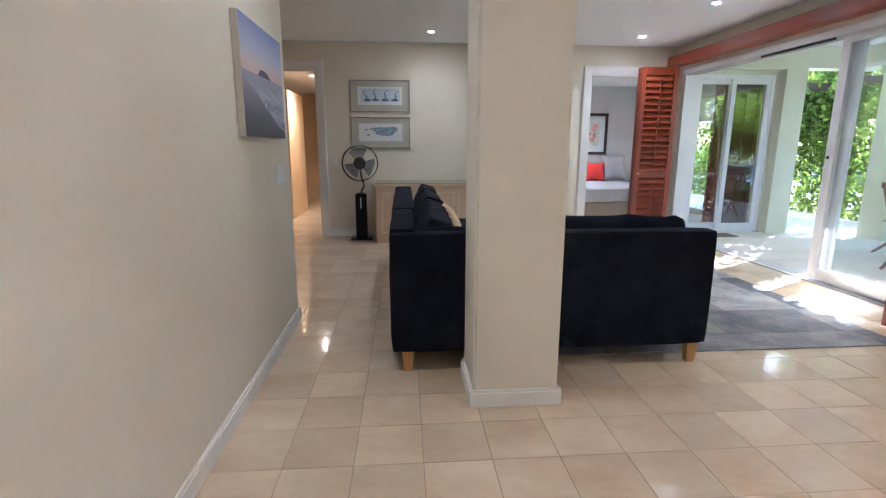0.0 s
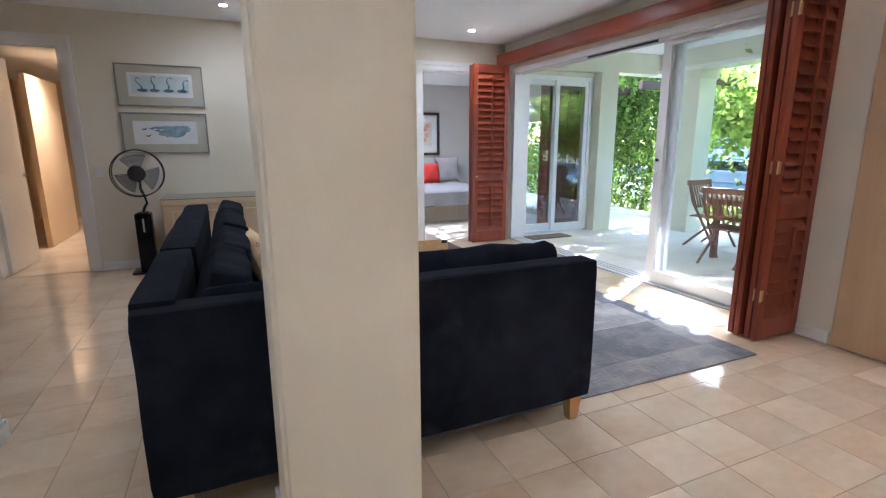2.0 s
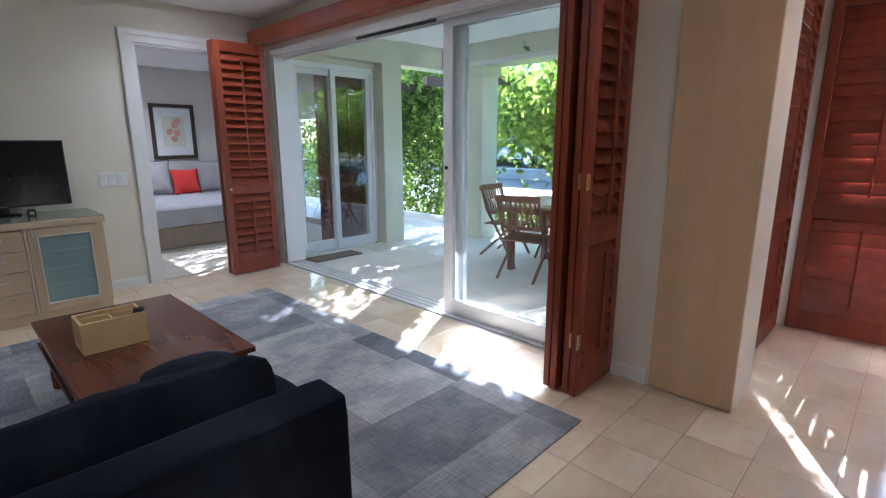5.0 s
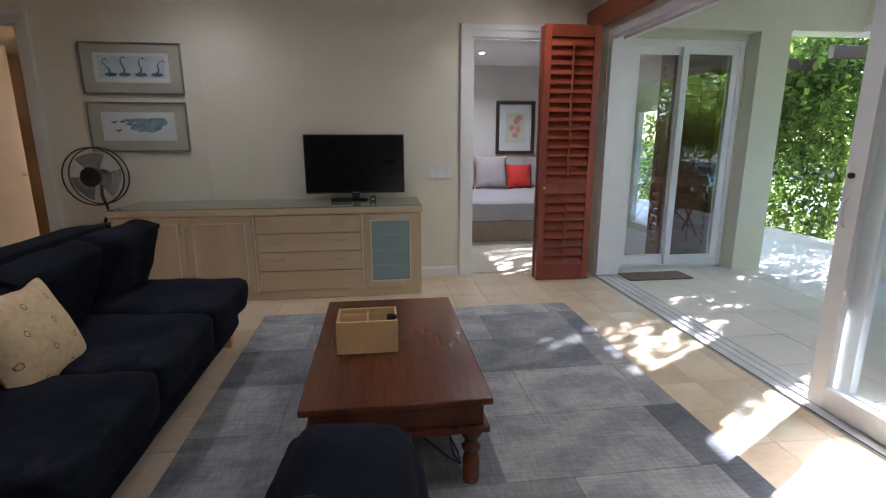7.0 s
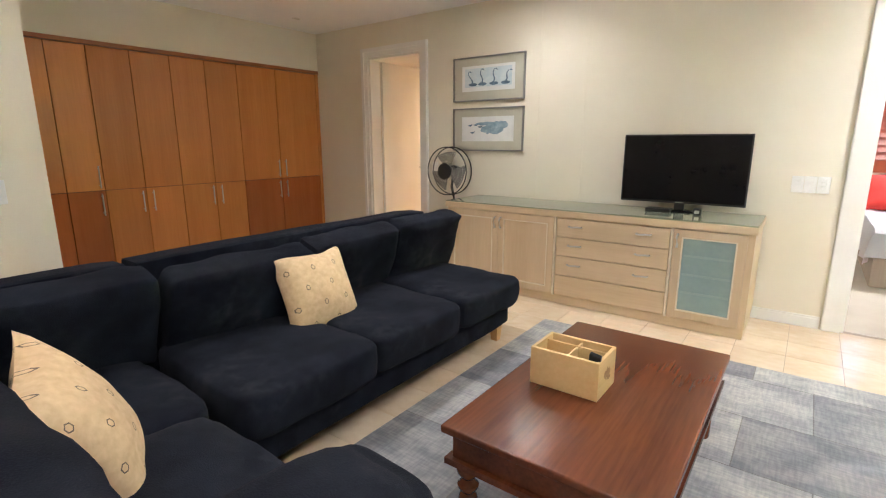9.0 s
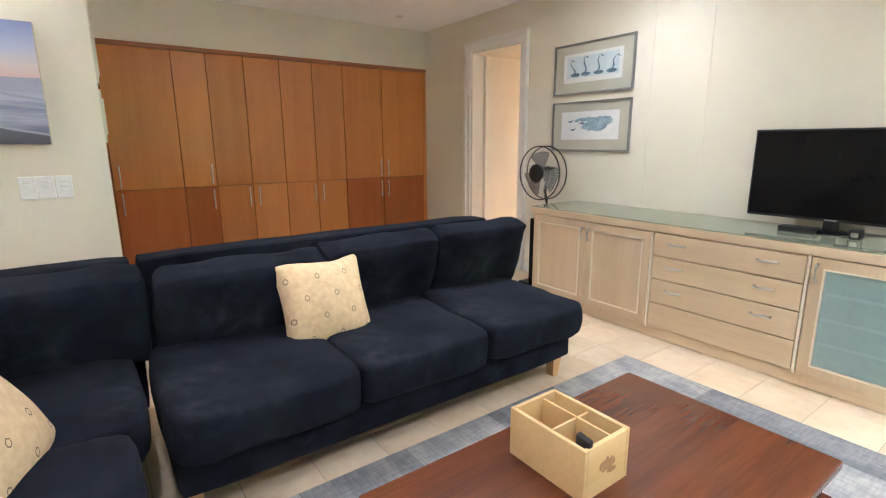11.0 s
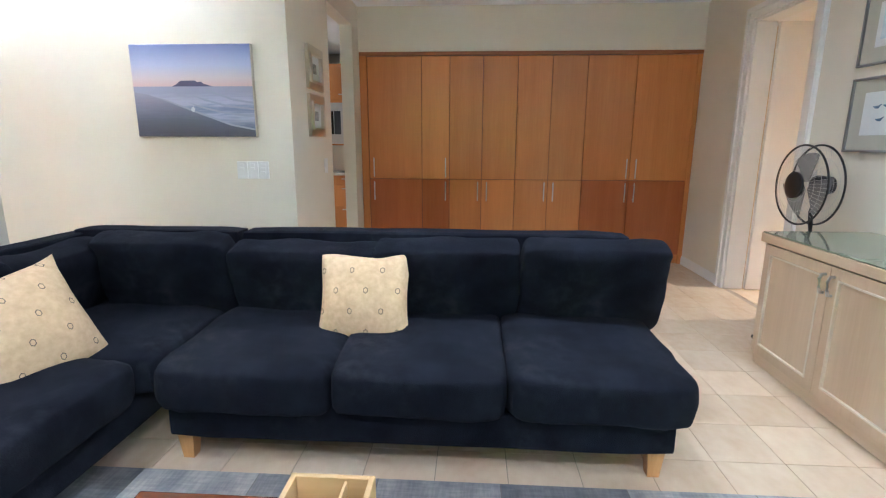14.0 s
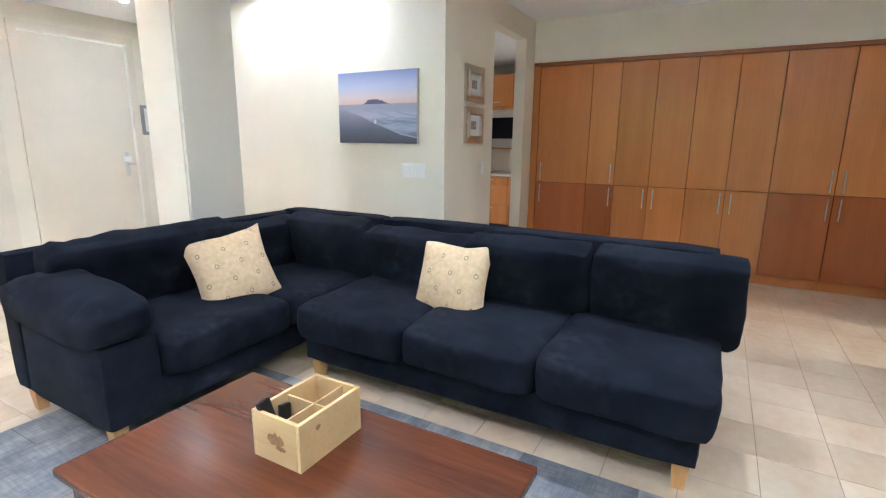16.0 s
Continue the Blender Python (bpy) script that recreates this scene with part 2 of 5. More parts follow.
# wall seams
for sx in (0.225, 0.66):
    setting("trim", box(bm_new(), (sx - 0.002, NORTH - 0.0025, 0.8), (sx + 0.002, NORTH + 0.01, 2.6)), M_WALL, "thin vertical panel joint strip", "trim")
ww = wall_blocks(bm_new(), "y", WALL_W - 0.14, WALL_W, 0.62, 3.37, 0, CEIL)
setting("wall_west", ww, M_WALL, "cream painted plaster wall", "wall")
wk = wall_blocks(bm_new(), "x", 3.25, 3.37, -3.55, WALL_W - 0.14, 0, CEIL, [(-2.58, -1.74, 0, 2.40)])
setting("wall_kitchen", wk, M_WALL, "cream plaster wall with kitchen opening", "wall")
setting("wall_wardrobe", wall_blocks(bm_new(), "y", -3.0, -2.85, 3.37, NORTH + 0.16, 2.195, CEIL), M_WALL, "cream wall above the wardrobe", "wall")
setting("wall_far_west", wall_blocks(bm_new(), "y", -3.6, -3.46, 3.37, NORTH + 0.16, 0, CEIL), M_WALL, "wall behind the wardrobe", "wall")
setting("wall_wardrobe_side", wall_blocks(bm_new(), "x", NORTH, NORTH + 0.16, -3.46, -2.85, 0, CEIL), M_WALL, "cream wall beside the wardrobe", "wall")
# entry vestibule
setting("wall_entry", wall_blocks(bm_new(), "x", -0.92, -0.76, -1.8, 5.6, 0, CEIL, [(-0.74, 0.28, 0, 2.36)]), M_WALL, "cream wall around the front door", "wall")
setting("wall_vestibule_end", wall_blocks(bm_new(), "y", -1.8, -1.66, -0.76, 0.62, 0, CEIL), M_WALL, "cream vestibule wall", "wall")
setting("wall_vestibule", wall_blocks(bm_new(), "x", 0.62, 0.76, -1.66, WALL_W - 0.14, 0, CEIL), M_WALL, "cream vestibule wall", "wall")
# east wall with sliding door opening, pier and dining bay
setting("wall_east", wall_blocks(bm_new(), "y", EAST, EAST + 0.24, 2.50, NORTH, 0, CEIL, [(2.72, 6.64, 0, 2.30)]), M_WALL, "cream wall around the patio doors", "wall")
bay = wall_blocks(bm_new(), "x", 2.26, 2.42, 4.22, 5.62, 0, CEIL, [(4.50, 5.40, 0, 2.30)])
setting("wall_bay_north", bay, M_WALL, "cream wall around the dining bay doors", "wall")
# Solid part widened on the window's unseen side to cut the bay's daylight.
setting("wall_bay_east", wall_blocks(bm_new(), "y", 5.50, 5.66, -0.76, 2.26, 0, CEIL, [(0.62, 2.05, 0.0, 2.30)]), M_WALL, "cream wall around the dining window", "wall")
setting("pier", wall_blocks(bm_new(), "y", EAST, 4.22, 2.06, 2.50, 0, CEIL), M_WALL, "cream plaster pier", "wall")
pan = setting("trim", blk((EAST - 0.03, 2.055, 0.012), (EAST - 0.002, 2.475, CEIL - 0.002), 0.003), M_PIER, "tall pale beech veneer panel on the pier", "panel")
# bedroom, hall and kitchen shells
setting("wall_bedroom_north", wall_blocks(bm_new(), "x", 10.35, 10.5, 1.2, 5.9, 0, 2.5, [(2.45, 3.2, 0.97, 2.27)]), surf("bedroom_wall_paint", (0.66, 0.63, 0.60), (0.72, 0.69, 0.66), 0.8, 1.5, 120, 0.04), "pale grey bedroom wall", "wall")
setting("wall_bedroom_west", wall_blocks(bm_new(), "y", 1.2, 1.34, NORTH + 0.16, 10.35, 0, 2.5), M_WALL, "bedroom side wall", "wall")
setting("wall_bedroom_east", wall_blocks(bm_new(), "y", 5.56, 5.7, 7.02, 10.35, 0, 2.5, [(7.35, 9.3, 0.1, 1.72)]), M_WALL, "bedroom wall with a large window", "wall")
setting("wall_bedroom_patio", wall_blocks(bm_new(), "x", 6.86, 7.02, 4.08, 5.7, 0, 2.75, [(4.2, 5.38, 0, 2.28)]), surf("sage_render", (0.64, 0.645, 0.50), (0.71, 0.715, 0.57), 0.8, 1.5, 120, 0.06), "pale sage rendered patio wall", "wall")
setting("ceiling_bedroom", box(bm_new(), (1.2, NORTH + 0.165, 2.5), (5.9, 10.5, 2.6)), M_CEIL, "white bedroom ceiling", "ceiling")
# Hall paint more orange than the rooms': warm lamplight is put into its colour.
M_HALL = surf("hall_paint", (0.66, 0.50, 0.31), (0.72, 0.56, 0.36), 0.75, 1.5, 120, 0.04)
setting("wall_hall_west", wall_blocks(bm_new(), "y", -3.2, -3.06, NORTH + 0.16, 11.9, 0, 2.45), M_HALL, "warm cream hallway wall", "wall")
setting("wall_hall_east", wall_blocks(bm_new(), "y", -1.16, -1.02, NORTH + 0.16, 11.9, 0, 2.45), M_HALL, "warm cream hallway wall", "wall")
setting("wall_hall_end", wall_blocks(bm_new(), "x", 11.9, 12.04, -3.2, -1.02, 0, 2.45), M_HALL, "warm cream hallway wall", "wall")
setting("wall_hall_partition", wall_blocks(bm_new(), "y", -2.02, -1.96, 8.6, 9.9, 0, 2.2), M_HALL, "hallway partition wall", "wall")
setting("ceiling_hall", box(bm_new(), (-3.2, NORTH + 0.165, 2.45), (-1.02, 12.04, 2.55)), M_CEIL, "white hallway ceiling", "ceiling")
setting("wall_kitchen_west", wall_blocks(bm_new(), "y", -5.04, -4.9, 0.4, 3.37, 0, CEIL), M_WALL, "cream kitchen wall", "wall")
setting("wall_kitchen_north", wall_blocks(bm_new(), "x", 3.25, 3.37, -4.9, -3.55, 0, CEIL), M_WALL, "cream kitchen wall", "wall")
setting("wall_kitchen_south", wall_blocks(bm_new(), "x", 0.762, 0.88, -4.9, WALL_W - 0.14, 0, CEIL), M_WALL, "cream kitchen wall", "wall")
setting("ceiling_kitchen", box(bm_new(), (-5.04, 0.76, 2.52), (WALL_W - 0.145, 3.245, 2.62)), M_CEIL, "white kitchen ceiling", "ceiling")
setting("ceiling", box(bm_new(), (-5.04, -1.0, CEIL), (5.66, NORTH + 0.16, CEIL + 0.18)), M_CEIL, "flat white painted ceiling", "ceiling")

# column
COL = (0.315, 2.02, 0.742, 2.385)
cb = box(bm_new(), (COL[0], COL[1], 0), (COL[2], COL[3], CEIL))
bmesh.ops.bevel(cb, geom=[e for e in cb.edges if abs((e.verts[0].co - e.verts[1].co).z) > 1], offset=0.015, segments=3, affect="EDGES")
setting("column", cb, M_WALL, "square cream plaster column", "column")


def skirting(x0, y0, x1, y1, side):
    """A skirting board with a small moulded top along a wall, standing off to the side (dx, dy)."""
    dx, dy = side
    bm = bm_new()
    box(bm, (x0, y0, 0.002), (x1 + dx * 0.016, y1 + dy * 0.016, 0.075))
    box(bm, (x0, y0, 0.075), (x1 + dx * 0.010, y1 + dy * 0.010, 0.09))
    setting("baseboard", bm, M_TRIM, "white painted skirting board", "skirting")


skirting(WALL_W, 0.62, WALL_W, 3.37, (1, 0))
skirting(WALL_W - 0.9, 3.37, WALL_W + 0.016, 3.37, (0, 1))
skirting(-2.85, NORTH, -2.06, NORTH, (0, -1))
skirting(-1.06, NORTH, 2.50, NORTH, (0, -1))
skirting(EAST, 2.50, EAST, 2.72, (-1, 0))
skirting(COL[0] - 0.016, COL[1], COL[2] + 0.016, COL[1], (0, -1))
skirting(COL[0] - 0.016, COL[3], COL[2] + 0.016, COL[3], (0, 1))
skirting(COL[0], COL[1], COL[0], COL[3], (-1, 0))
skirting(COL[2], COL[1], COL[2], COL[3], (1, 0))


def architrave(x0, x1, top, y, w=0.105):
    """A moulded door surround on a wall that faces -y."""
    bm = bm_new()
    d = 0.022
    box(bm, (x0 - w, y - d, 0.002), (x0, y - 0.001, top + w))
    box(bm, (x1, y - d, 0.002), (x1 + w, y - 0.001, top + w))
    box(bm, (x0, y - d, top), (x1, y - 0.001, top + w))
    i, o = w * 0.55, w - 0.006
    box(bm, (x0 - o, y - 0.034, 0.004), (x0 - i, y - 0.0205, top + o))
    box(bm, (x1 + i, y - 0.034, 0.004), (x1 + o, y - 0.0205, top + o))
    box(bm, (x0 - i, y - 0.0338, top + i), (x1 + i, y - 0.0205, top + o))
    # lining
    box(bm, (x0 - 0.001, y, 0.002), (x0 + 0.022, y + 0.16, top))
    box(bm, (x1 - 0.022, y, 0.002), (x1 + 0.001, y + 0.16, top))
    box(bm, (x0, y, top - 0.022), (x1, y + 0.16, top + 0.001))
    return bm


setting("door_frame_1", architrave(-1.95, -1.17, 2.27, NORTH, 0.10), M_TRIM, "white moulded hallway door frame", "door frame")
setting("door_frame_2", architrave(2.62, 3.42, 2.25, NORTH, 0.11), M_TRIM, "white moulded bedroom door frame", "door frame")


def door_leaf(name, w, h, label, mat):
    d = thing(name, 0, 0, 0, label, "door")
    part("panel", blk((0, -0.02, 0.008), (w, 0.02, h), 0.003), mat, d)
    return d


M_DOOR = surf("cream_door_paint", (0.70, 0.64, 0.52), (0.76, 0.70, 0.58), 0.45, 2, 80, 0.02)
d1 = door_leaf("door_1", 0.75, 2.24, "white painted hallway door standing open", M_TRIM)
d1.matrix_world = pose(-1.915, NORTH + 0.17, 0, 0, 0, 88)
hb = bm_new()
tube(hb, [(0.69, -0.02, 1.0), (0.69, -0.06, 1.0), (0.60, -0.062, 1.0)], 0.009)
rod(hb, (0.69, -0.02, 1.0), (0.69, -0.028, 1.0), 0.025, seg=16)
part("door_handle", hb, M_CHROME, d1)

# front door
d2 = door_leaf("door_2", 1.0, 2.35, "closed cream front door with steel lever handle", M_DOOR)
d2.matrix_world = pose(-0.73, -0.80, 0)
hb = blk((0.085, 0.021, 0.90), (0.13, 0.03, 1.18), 0.003)
part("door_plate", hb, M_CHROME, d2)
hb = tube(bm_new(), [(0.107, 0.03, 1.04), (0.107, 0.07, 1.04), (0.04, 0.073, 1.04)], 0.011)
part("door_handle", hb, M_CHROME, d2)
part("keycard_lock", blk((0.065, 0.03, 1.07), (0.15, 0.05, 1.13), 0.005), M_WHITE, d2)
fr = bm_new()
box(fr, (-0.81, -0.765, 0), (-0.735, -0.735, 2.44))
box(fr, (0.275, -0.765, 0), (0.35, -0.735, 2.44))
box(fr, (-0.735, -0.765, 2.365), (0.275, -0.735, 2.44))
setting("door_frame_3", fr, M_DOOR, "cream front door frame", "door frame")
# flush cupboard beside the front door
d3 = door_leaf("cupboard_door", 0.62, 2.28, "flush cream cupboard door beside the front door", M_DOOR)
d3.matrix_world = pose(0.52, -0.741, 0.03)
part("lock", blk((0.075, 0.0205, 1.0), (0.105, 0.028, 1.03), 0.002, 1), M_CHROME, d3, "small square steel lock")

# pelmets over the shutters
setting("pelmet", blk((EAST - 0.13, 2.64, 2.345), (EAST - 0.003, NORTH - 0.004, 2.485), 0.006), M_MAHOGX, "red mahogany pelmet beam over the patio doors", "beam")
setting("pelmet", blk((4.24, 2.10, 2.32), (5.26, 2.255, 2.47), 0.006), wood("red_mahogany_beam", (0.22, 0.04, 0.014), (0.34, 0.07, 0.025), 0.35, 0), "red mahogany pelmet beam in the dining bay", "beam")
setting("pelmet", blk((5.34, -0.7, 2.32), (5.495, 2.255, 2.47), 0.006), M_MAHOGX, "red mahogany pelmet beam over the dining window", "beam")


# ---- patio doors ----
def slide_panel(parent, y0, y1, x, z0, z1, name, st=0.092, label=""):
    f = bm_new()
    box(f, (x - 0.022, y0, z0), (x + 0.022, y0 + st, z1))
    box(f, (x - 0.022, y1 - st, z0), (x + 0.022, y1, z1))
    box(f, (x - 0.021, y0 + st, z0), (x + 0.021, y1 - st, z0 + 0.11))
    box(f, (x - 0.021, y0 + st, z1 - 0.07), (x + 0.021, y1 - st, z1))
    fr = part("sash", f, M_ALU, parent, label)
    p = part("pane", box(bm_new(), (x - 0.004, y0 + st - 0.006, z0 + 0.104), (x + 0.004, y1 - st + 0.006, z1 - 0.064)), M_GLASS, fr)
    p.visible_shadow = False
    return fr


w1 = tagged(new("window_1"), "white aluminium sliding patio doors, mostly open", "sliding door", "", "structure")
f = bm_new()
box(f, (3.845, 6.575, 0.02), (4.075, 6.638, 2.298))
box(f, (3.845, 2.722, 0.02), (4.075, 2.78, 2.298))
box(f, (3.845, 2.78, 2.235), (4.075, 6.575, 2.298))
part("window_frame", f, M_ALU, w1)
f = bm_new()
box(f, (3.845, 2.722, -0.1), (4.078, 6.638, 0.006))
for gx in (3.925, 3.985, 4.05):
    box(f, (gx - 0.004, 2.785, 0.006), (gx + 0.004, 6.57, 0.013))
part("window_sill", f, M_SILL, w1, "white aluminium sill with sliding tracks")
part("drain_slot", box(bm_new(), (3.847, 2.735, 0.0062), (3.856, 6.625, 0.0082)), M_BLACK, w1)
f = bm_new()
box(f, (3.862, 2.785, 2.21), (3.872, 6.57, 2.236))
box(f, (3.95, 2.785, 2.21), (3.96, 6.57, 2.236))
part("head_track", f, M_SILL, w1)
part("head_seal", box(bm_new(), (3.858, 4.20, 2.205), (3.8615, 5.15, 2.228)), M_BLACK, w1, "black strip along the head track")
s1 = slide_panel(w1, 2.80, 4.17, 3.925, 0.022, 2.232, "leaf")
slide_panel(w1, 2.78, 4.10, 3.985, 0.022, 2.232, "leaf")
hb = tube(bm_new(), [(3.903, 4.135, 0.93), (3.885, 4.135, 0.95), (3.885, 4.135, 1.05), (3.903, 4.135, 1.07)], 0.007)
part("handle", hb, M_WHITE, s1)
part("lock", rod(bm_new(), (3.903, 4.135, 1.17), (3.89, 4.135, 1.17), 0.014, seg=14), M_BLACK, s1)

# bay doors and dining window
w2 = tagged(new("window_2"), "white aluminium glazed door in the dining bay", "glass door", "", "structure")
f = bm_new()
box(f, (4.502, 2.275, 0.0), (4.56, 2.40, 2.298))
box(f, (5.34, 2.275, 0.0), (5.398, 2.40, 2.298))
box(f, (4.56, 2.275, 2.24), (5.34, 2.40, 2.298))
box(f, (4.56, 2.275, -0.05), (5.34, 2.40, 0.02))
part("window_frame", f, M_ALU, w2)
p = part("pane", box(bm_new(), (4.555, 2.335, 0.02), (5.345, 2.343, 2.24)), M_GLASS, w2)
p.visible_shadow = False
w3 = tagged(new("window_3"), "large white-framed dining room window", "window", "", "structure")
f = bm_new()
for y0, y1 in ((0.622, 0.68), (1.98, 2.048)):
    box(f, (5.51, y0, 0.0), (5.62, y1, 2.298))
box(f, (5.51, 0.68, 2.24), (5.62, 1.98, 2.298))
box(f, (5.51, 0.68, 0.0), (5.62, 1.98, 0.07))
part("window_frame", f, M_ALU, w3)
p = part("pane", box(bm_new(), (5.56, 0.675, 0.065), (5.568, 1.985, 2.245)), M_GLASS, w3)
p.visible_shadow = False
# bedroom glass doors onto the patio
w4 = tagged(new("window_4"), "white-framed sliding glass doors into the bedroom", "sliding door", "", "structure")
f = bm_new()
box(f, (4.202, 6.87, 0.0), (4.25, 7.0, 2.278))
box(f, (5.33, 6.87, 0.0), (5.378, 7.0, 2.278))
box(f, (4.25, 6.87, 2.22), (5.33, 7.0, 2.278))
box(f, (4.25, 6.87, -0.05), (5.33, 7.0, 0.02))
part("window_frame", f, M_ALU, w4)
for x0, x1, y in ((4.25, 4.80, 6.955), (4.74, 5.33, 6.905)):
    f = bm_new()
    box(f, (x0, y - 0.018, 0.02), (x0 + 0.065, y + 0.018, 2.22))
    box(f, (x1 - 0.065, y - 0.018, 0.02), (x1, y + 0.018, 2.22))
    box(f, (x0 + 0.065, y - 0.017, 0.02), (x1 - 0.065, y + 0.017, 0.12))
    box(f, (x0 + 0.065, y - 0.017, 2.15), (x1 - 0.065, y + 0.017, 2.22))
    fr = part("sash", f, M_ALU, w4)
    p = part("pane", box(bm_new(), (x0 + 0.06, y - 0.004, 0.115), (x1 - 0.06, y + 0.004, 2.155)), M_GLASSR, fr)
    p.visible_shadow = False
w5 = tagged(new("window_5"), "large bedroom window", "window", "", "structure")
f = bm_new()
box(f, (5.6, 7.352, 0.1), (5.68, 7.41, 1.718))
box(f, (5.6, 9.24, 0.1), (5.68, 9.298, 1.718))
box(f, (5.6, 8.3, 0.1), (5.68, 8.36, 1.718))
part("window_frame", f, M_ALU, w5)


# ---- shutters ----
def shutter(name, x, y, rz, w, h, label, flip=1, tilt=60):
    """A louvred shutter leaf with stiles, rails, tilting slats and two tilt rods; the leaf runs along its own x."""
    t = thing(name, x, y, 0.012, label, "shutter", "mahogany shutters")
    t.matrix_world = pose(x, y, 0.012, 0, 0, rz)
    st, mid = 0.062, 0.875
    for x0 in (0, w - st):
        part("stile", blk((x0, -0.018, 0), (x0 + st, 0.018, h), 0.003, 1), M_MAHOG, t)
    for z0, z1 in ((0, 0.15), (mid - 0.05, mid + 0.05), (h - 0.10, h)):
        part("rail", blk((st, -0.0165, z0), (w - st, 0.0165, z1), 0.002, 1), M_MAHOG, t)
    for z0, z1, n in ((0.15, mid - 0.05, 8), (mid + 0.05, h - 0.10, 16)):
        step = (z1 - z0) / n
        first = None
        for k in range(n):
            m = pose(0, 0, z0 + (k + 0.5) * step, tilt * flip + random.uniform(-3, 3))
            if first is None:
                bm = box(bm_new(), (st + 0.002, -step * 0.60, -0.005), (w - st - 0.002, step * 0.60, 0.005))
                bmesh.ops.bevel(bm, geom=[e for e in bm.edges if abs((e.verts[0].co - e.verts[1].co).x) > 0.1], offset=0.004, segments=2, affect="EDGES")
                first = part("slat", bm, M_MAHOG, t, m=m)
            else:
                again(first, t, m)
        part("tilt_rod", blk((w / 2 - 0.007, -flip * 0.045, z0 + 0.06), (w / 2 + 0.007, -flip * 0.031, z1 - 0.05), 0.002, 1), M_MAHOG, t)
    return t


SH = 2.30
s = shutter("shutter", 3.205, 6.535, 0, 0.515, SH, "red mahogany louvred shutter folded back beside the bedroom door")
part("knob", lathe(bm_new(), [(0.006, 0), (0.006, 0.012), (0.014, 0.02), (0.013, 0.028), (0.002, 0.031)], 14), M_BRASS, s, "small brass knob", True, pose(0.04, -0.018, 0.885, 90))
shutter("shutter", 3.215, 6.585, 0, 0.515, SH, "red mahogany louvred shutter folded behind another")
shutter("shutter", 3.205, 6.635, 0, 0.515, SH, "red mahogany louvred shutter folded behind another")
for k, yy in enumerate((2.725, 2.772, 2.845, 2.892)):
    s = shutter("shutter", 3.40 + 0.006 * (k % 2), yy, 0, 0.435, SH, "red mahogany louvred shutter leaf stacked at the patio doors", 1)
    if k < 2:
        for hz in (0.28, 1.12, 2.05):
            hb = blk((-0.006, -0.02, hz), (0.03, -0.0185 + 0.003, hz + 0.075), 0.001, 1)
            rod(hb, (-0.004, -0.024, hz - 0.004), (-0.004, -0.024, hz + 0.079), 0.006, seg=8)
            part("hinge", hb, M_BRASS, s, "worn brass hinge")
shutter("shutter", 4.80, 7.06, 0, 0.53, 2.2, "red mahogany louvred shutter closed behind the bedroom glass")
shutter("shutter", 4.772, 7.06, 90, 0.24, 2.2, "red mahogany louvred shutter opened into the bedroom")
shutter("shutter", 4.59, 2.17, 0, 0.81, SH, "red mahogany louvred shutter in the dining bay", 1, 74)
shutter("shutter", 5.465, 2.11, -90, 0.70, SH, "red mahogany louvred shutter beside the dining window", 1, 70)


# ---- soft furniture ----
def cushion(w, d, h, puff=0.25, n=9, wrinkle=0.006, seed=0, sag=0.0, sq=9):
    """A stuffed cushion, centred, with domed faces and rounded rim."""
    bm = bm_new()
    bmesh.ops.create_cube(bm, size=2.0)
    bmesh.ops.subdivide_edges(bm, edges=bm.edges[:], cuts=n, use_grid_fill=True)
    off = Vector((seed * 7.3, seed * 3.1, seed * 1.7))
    for v in bm.verts:
        a, b, c = (math.copysign(abs(q) ** 0.75, q) for q in v.co)
        k = (1 - a ** 4) * (1 - b ** 4)
        cz = c * (1 - puff + puff * k)
        r = max(abs(a), abs(b), abs(c))
        q = Vector((a, b, c)).length
        s = r / (abs(a) ** sq + abs(b) ** sq + abs(c) ** sq) ** (1 / sq) if q > 0 else 1
        co = Vector((a * s * w / 2 * (1 + 0.015 * (1 - c * c)), b * s * d / 2 * (1 + 0.015 * (1 - c * c)), cz * s * h / 2))
        if sag and c > 0:
            co.z -= sag * k * 0.5
        nz = noise.noise(co * 5 + off) * wrinkle * 1.6 + noise.noise(co * 14 + off) * wrinkle * 0.6
        # pulled folds near the corners
        nz += 0.5 * wrinkle * math.sin(24 * (a * w + b * d) + 3 * noise.noise(co * 6 + off)) * (abs(a * b) ** 3)
        v.co = co + Vector((a, b, 2.2 * c)).normalized() * nz
    return bm


def throw_pillow(w, seed):
    """A square scatter pillow with pinched corners."""
    bm = bm_new()
    n = 22
    top, low = {}, {}
    off = Vector((seed * 5.1, 2.0, seed))
    for i in range(n + 1):
        for j in range(n + 1):
            a, b = 2 * i / n - 1, 2 * j / n - 1
            e = max(0.0, (1 - a * a) * (1 - b * b)) ** 0.42
            x, y = a * w / 2 * (1 - 0.11 * (1 - b * b)), b * w / 2 * (1 - 0.11 * (1 - a * a))
            z = 0.115 * e + 0.010 * noise.noise(Vector((x * 9, y * 9, 0)) + off) * e
            z2 = -0.06 * e + 0.008 * noise.noise(Vector((x * 8, y * 8, 4)) + off) * e
            y += 0.022 * noise.noise(Vector((x * 6, 0, y * 5)) + off)
            top[i, j] = bm.verts.new((x, y, z))
            low[i, j] = top[i, j] if i in (0, n) or j in (0, n) else bm.verts.new((x, y, z2))
    for i in range(n):
        for j in range(n):
            bm.faces.new((top[i, j], top[i + 1, j], top[i + 1, j + 1], top[i, j + 1]))
            bm.faces.new((low[i, j], low[i, j + 1], low[i + 1, j + 1], low[i + 1, j]))
    return bm


